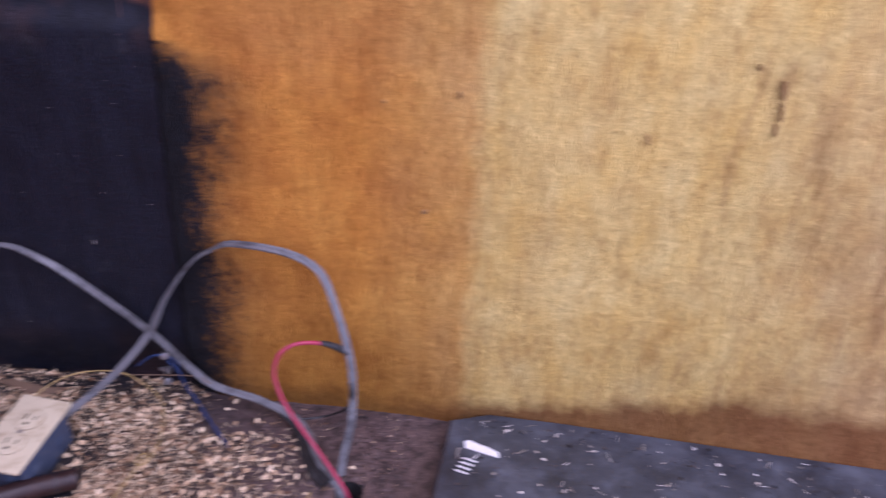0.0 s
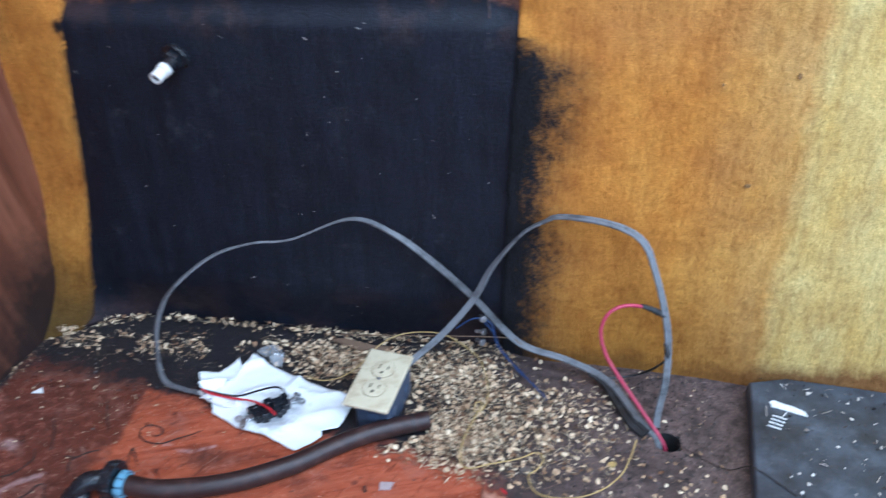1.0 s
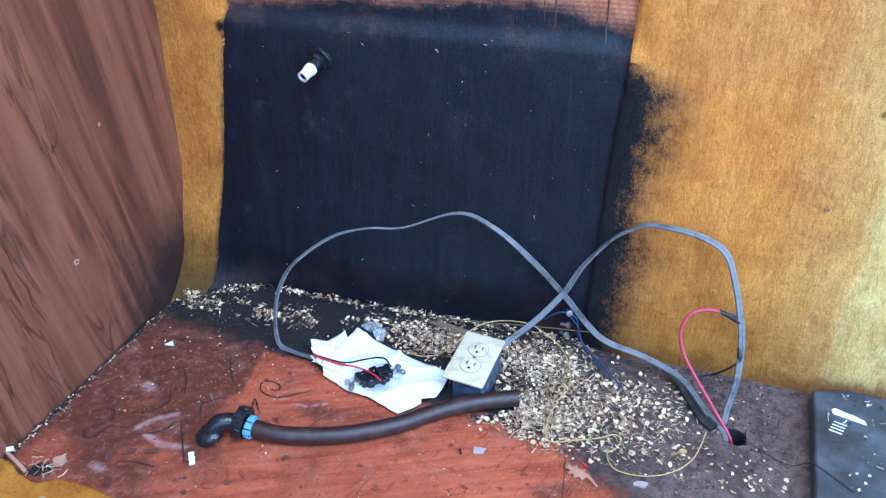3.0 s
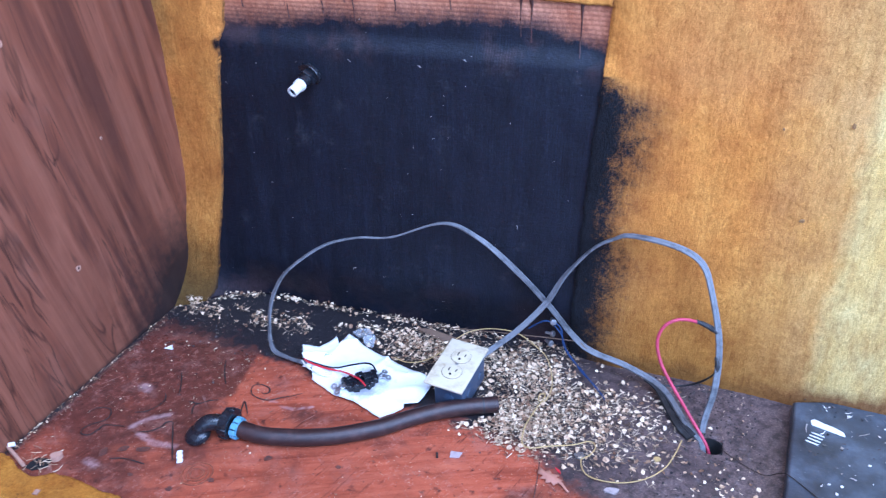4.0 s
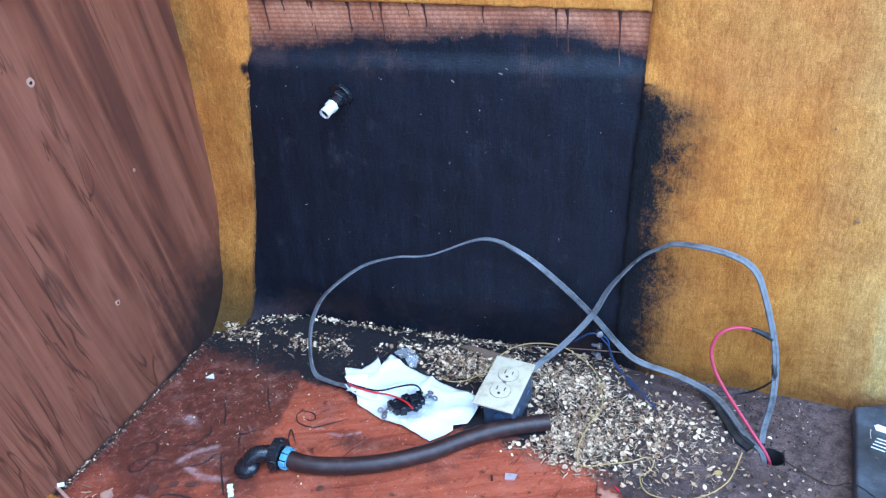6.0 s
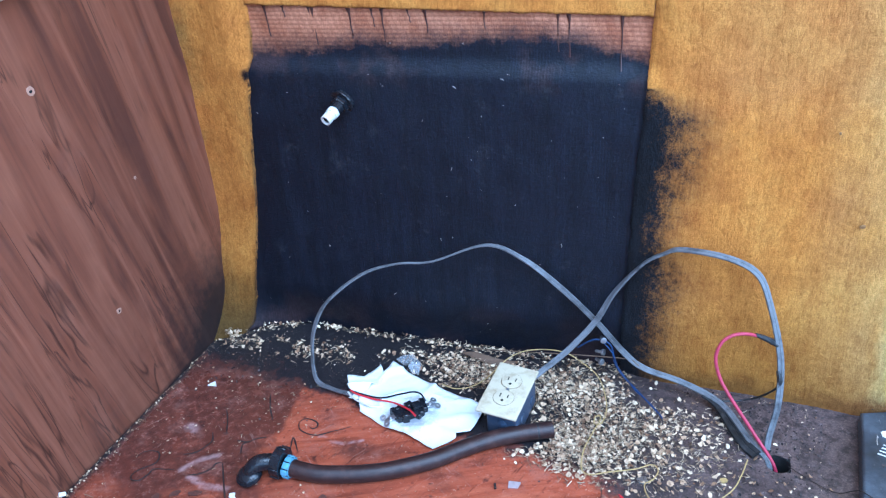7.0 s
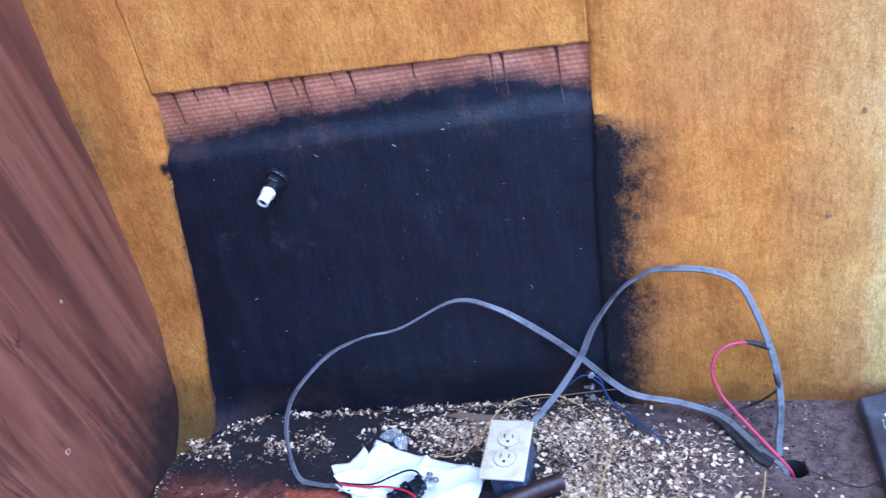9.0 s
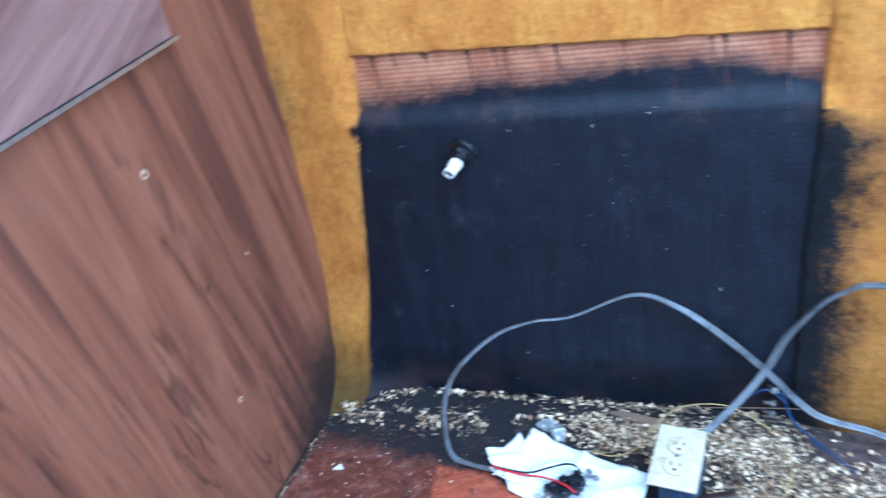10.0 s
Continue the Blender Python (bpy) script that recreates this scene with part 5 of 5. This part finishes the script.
    # wall specks
    flat_patch_wall = [(1.100, 0.326, 0.0034, 0.0024), (1.476, 0.506, 0.0020, 0.012), (1.479, 0.482, 0.0012, 0.012), (1.478, 0.462, 0.0016, 0.008), (1.446, 0.528, 0.0012, 0.004), (1.346, 0.440, 0.0014, 0.006), (1.135, 0.476, 0.002, 0.004), (1.05, 0.46, 0.0015, 0.0015)]
    for x, z, rx, rz in flat_patch_wall:
        bm = bmesh.new()
        ringv = [bm.verts.new((px, float(wall_y(px, pz)) - 0.0095, pz)) for px, pz in blob(x, z, rx, rz, 10, x * 9)]
        bm.faces.new(ringv)
        up = bmesh.ops.extrude_face_region(bm, geom=bm.faces[:])
        bmesh.ops.translate(bm, vec=(0, 0.004, 0), verts=[v for v in up["geom"] if isinstance(v, bmesh.types.BMVert)])
        tagged(part("felt_burn", bm, FELT_STAIN, smooth=False), "small dark stain in the ochre felt", "stain", "dark spots on the carpet")


marks()


# ---- dry flakes and litter ----
PAPER_POLY = [(0.318, -0.122), (0.349, -0.096), (0.374, -0.100), (0.388, -0.066), (0.432, -0.102), (0.574, -0.134), (0.577, -0.206), (0.524, -0.260), (0.375, -0.205), (0.325, -0.170)]


def inside(poly, x, y):
    hit = False
    for (x0, y0), (x1, y1) in zip(poly, poly[1:] + poly[:1]):
        if (y0 > y) != (y1 > y) and x < (x1 - x0) * (y - y0) / (y1 - y0) + x0:
            hit = not hit
    return hit


def free(x, y):
    if inside(PAPER_POLY, x, y) or (0.585 < x < 0.648 and -0.2 < y < -0.1):
        return False
    if (x - HOLE[0]) ** 2 + (y - HOLE[1]) ** 2 < (HOLE_R + 0.004) ** 2:
        return False
    hy = np.interp(x, (0.32, 0.44, 0.53, 0.6, 0.692), (-0.361, -0.339, -0.288, -0.226, -0.18))
    return not (0.26 < x < 0.692 and abs(y - hy) < 0.018)


def wall_foot(x):
    return float(wall_y(x, 0.015)) - 0.008


def litter(name, label, category, count, place, size, material, shape, seed, surface=None):
    """Many small curled pieces in one mesh: place(r) gives x, y, z."""
    r = random.Random(seed)
    verts, faces = [], []
    done = tries = 0
    while done < count and tries < count * 6:
        tries += 1
        at = place(r)
        if at is None:
            continue
        x, y, z = at
        s = size(r)
        turn = Matrix.Rotation(r.uniform(0, 6.283), 3, "Z") @ Matrix.Rotation(r.gauss(0, 0.33), 3, "X") @ Matrix.Rotation(r.gauss(0, 0.33), 3, "Y")
        if surface is not None:
            turn = surface @ turn
        base = len(verts)
        if shape == "flake":
            k = r.choice((5, 6, 7))
            curl = r.uniform(-0.6, 1.3) / s
            asp = r.choice((r.uniform(0.4, 0.6), r.uniform(0.6, 0.95), r.uniform(0.6, 0.95)))
            th = max(0.0004, s * 0.06)
            ringp = []
            for i in range(k):
                a = 6.283 * (i + r.uniform(-0.25, 0.25)) / k
                u, v = s * r.uniform(0.75, 1.1) * math.cos(a), s * asp * r.uniform(0.75, 1.1) * math.sin(a)
                ringp.append((u, v, curl * u * u))
            for dz in (0, th):
                verts += [Vector((x, y, z)) + turn @ Vector((u, v, w + dz)) for u, v, w in ringp]
            faces.append([base + i for i in range(k)][::-1])
            faces.append([base + k + i for i in range(k)])
            faces += [(base + i, base + (i + 1) % k, base + k + (i + 1) % k, base + k + i) for i in range(k)]
        else:
            w = s * r.uniform(0.06, 0.13)
            bend = r.uniform(-0.35, 0.35) * s
            for u, v in ((-s, 0), (0, bend), (s, r.uniform(-0.2, 0.2) * s)):
                for a in (0, 2.09, 4.19):
                    verts.append(Vector((x, y, z)) + turn @ Vector((u, v + w * math.cos(a), w * math.sin(a) + w)))
            for q in (0, 3):
                faces += [(base + q + i, base + q + (i + 1) % 3, base + q + 3 + (i + 1) % 3, base + q + 3 + i) for i in range(3)]
            faces += [(base + 2, base + 1, base), (base + 6, base + 7, base + 8)]
        done += 1
    ob = mesh_object(name, verts, faces, material)
    return tagged(ob, label, category, kind="stuff")


def pile(r):
    k = r.random()
    if k < 0.50:
        x, y = r.gauss(0.815, 0.082), r.gauss(-0.145, 0.070)
    elif k < 0.78:
        x, y = r.gauss(0.735, 0.040), r.gauss(-0.195, 0.030)
    else:
        x, y = r.gauss(0.70, 0.05), r.gauss(-0.060, 0.040)
    if not free(x, y) or y > wall_foot(x) or y < -0.275 + 0.25 * max(0, 0.72 - x) or x > 0.985 or x < 0.6:
        return None
    if y > -0.07 and x > 0.80 and r.random() < 0.8:
        return None
    d = math.exp(-((x - 0.77) / 0.09) ** 2 - ((y + 0.165) / 0.07) ** 2)
    return x, y, 0.0015 + r.random() * (0.002 + 0.009 * d)


def strip(r):
    k = r.random()
    x = r.uniform(0.015, 0.78)
    foot = wall_foot(x)
    if k < 0.20:
        y = foot - abs(r.gauss(0, 0.008))
        z = 0.004 + r.random() * 0.010
        if noise.noise(Vector((x * 26, 4, 0))) < r.uniform(-0.5, 0.2):
            return None
    elif k < 0.72:
        mid = -0.050 - 0.012 * math.sin(x * 9)
        y = r.gauss(mid, 0.017)
        z = 0.0015 + r.random() * 0.006
        if noise.noise(Vector((x * 14, y * 22, 3))) < -0.12 or noise.noise(Vector((x * 40, y * 60, 8))) < -0.2:
            return None
    else:
        x, y = r.gauss(0.535, 0.055), r.gauss(-0.060, 0.026)
        z = 0.0015 + r.random() * 0.010
    if y > foot or not free(x, y) or x < 0.01:
        return None
    return x, y, z


def scatter(r):
    x, y = r.uniform(0.01, 1.09), -abs(r.gauss(0, 0.26))
    if y > wall_foot(x) or y < -0.62 or not free(x, y):
        return None
    if noise.noise(Vector((x * 8, y * 8, 1))) < -0.1:
        return None
    return x, y, 0.0012


def on_mat(r):
    x, y = r.uniform(1.16, 2.1), -0.03 - abs(r.gauss(0, 0.16))
    if y > wall_foot(x) - 0.01 or y < -0.6:
        return None
    return x, y, 0.0272


def by_hole(r):
    x, y = r.gauss(1.04, 0.06), r.gauss(-0.235, 0.04)
    if not free(x, y) or x > 1.095:
        return None
    return x, y, 0.0015


litter("dry_flakes", "heap of pale dry flakes spilled on the grimy floor", "flakes", 1350, pile, lambda r: r.choice((r.uniform(0.002, 0.0038), r.uniform(0.003, 0.0052), r.uniform(0.0032, 0.0062))), FLAKE, "flake", 11)
litter("dry_flakes", "pale dry flakes strewn along the foot of the wall", "flakes", 1050, strip, lambda r: r.choice((r.uniform(0.0018, 0.0032), r.uniform(0.003, 0.0058))), FLAKE, "flake", 12)
litter("dry_chaff", "fine brown chaff between the dry flakes", "chaff", 4200, pile, lambda r: r.uniform(0.002, 0.006), CHAFF, "shred", 13)
litter("dry_chaff", "fine brown chaff along the foot of the wall", "chaff", 2000, strip, lambda r: r.uniform(0.002, 0.006), CHAFF, "shred", 14)
litter("floor_crumbs", "pale crumbs scattered over the varnished floor", "crumbs", 620, scatter, lambda r: r.choice((0.0004, 0.0005, 0.0007, 0.0009, 0.0012, 0.0022)), FLAKE, "flake", 15)
litter("floor_crumbs", "pale slivers scattered over the varnished floor", "crumbs", 600, scatter, lambda r: r.uniform(0.001, 0.003), CHAFF, "shred", 16)
litter("floor_crumbs", "pale flakes on the floor beside the cable hole", "crumbs", 70, by_hole, lambda r: r.uniform(0.002, 0.0048), FLAKE, "flake", 17)
litter("mat_crumbs", "pale crumbs lying on the rubber mat", "crumbs", 190, on_mat, lambda r: r.choice((0.0010, 0.0014, 0.002, 0.003)), LINT, "flake", 18)
litter("mat_crumbs", "pale slivers lying on the rubber mat", "crumbs", 90, on_mat, lambda r: r.uniform(0.002, 0.008), LINT, "shred", 19)

litter("mat_grit", "dark crumbs along the wall's foot on the rubber mat", "grit", 260, on_mat, lambda r: r.choice((0.0012, 0.0018, 0.0030)), GRIT, "flake", 26)


def grit_at(r):
    if r.random() < 0.6:
        x, y = r.gauss(1.02, 0.09), -abs(r.gauss(0.10, 0.11))
    else:
        x, y = r.uniform(0.02, 0.7), r.gauss(-0.09, 0.06)
    if not free(x, y) or y > wall_foot(x) or not 0.01 < x < 1.10:
        return None
    return x, y, 0.0012


def by_knot(r):
    a, d = r.uniform(0, 6.28), abs(r.gauss(0.014, 0.008))
    return 0.072 + d * 1.3 * math.cos(a), -0.500 + d * math.sin(a), 0.002 + r.random() * 0.005


def by_panel(r):
    return 0.004 + abs(r.gauss(0, 0.007)), r.uniform(-0.49, -0.06), 0.0015 + r.random() * 0.003


litter("panel_dust", "pale chaff caught along the foot of the brown panel", "chaff", 170, by_panel, lambda r: r.uniform(0.001, 0.004), CHAFF, "shred", 24)
litter("panel_dust", "pale crumbs caught along the foot of the brown panel", "crumbs", 90, by_panel, lambda r: r.uniform(0.0008, 0.0026), FLAKE, "flake", 25)
litter("torn_fibres", "pale torn wood fibres round the knot hole", "fibres", 34, by_knot, lambda r: r.uniform(0.003, 0.008), FLAKE, "shred", 23)
litter("floor_grit", "dark grit and crumbs on the grimy floor", "grit", 1300, grit_at, lambda r: r.choice((0.0008, 0.0012, 0.0016, 0.0024)), GRIT, "flake", 22)
UPRIGHT = Matrix.Rotation(radians(90), 3, "X")


def on_patch(r):
    z = r.uniform(0.02, 0.57)
    x = r.uniform(float(cut_left(z)) + 0.01, 0.775)
    return x, float(wall_y(x, z)) - 0.0018, z


litter("wall_lint", "pale lint and slivers clinging to the black coating", "lint", 30, on_patch, lambda r: r.uniform(0.0010, 0.0034), LINT, "shred", 20, UPRIGHT)
litter("wall_lint", "pale specks clinging to the black coating", "lint", 30, on_patch, lambda r: r.choice((0.0005, 0.0006, 0.0009)), LINT, "flake", 21, UPRIGHT)
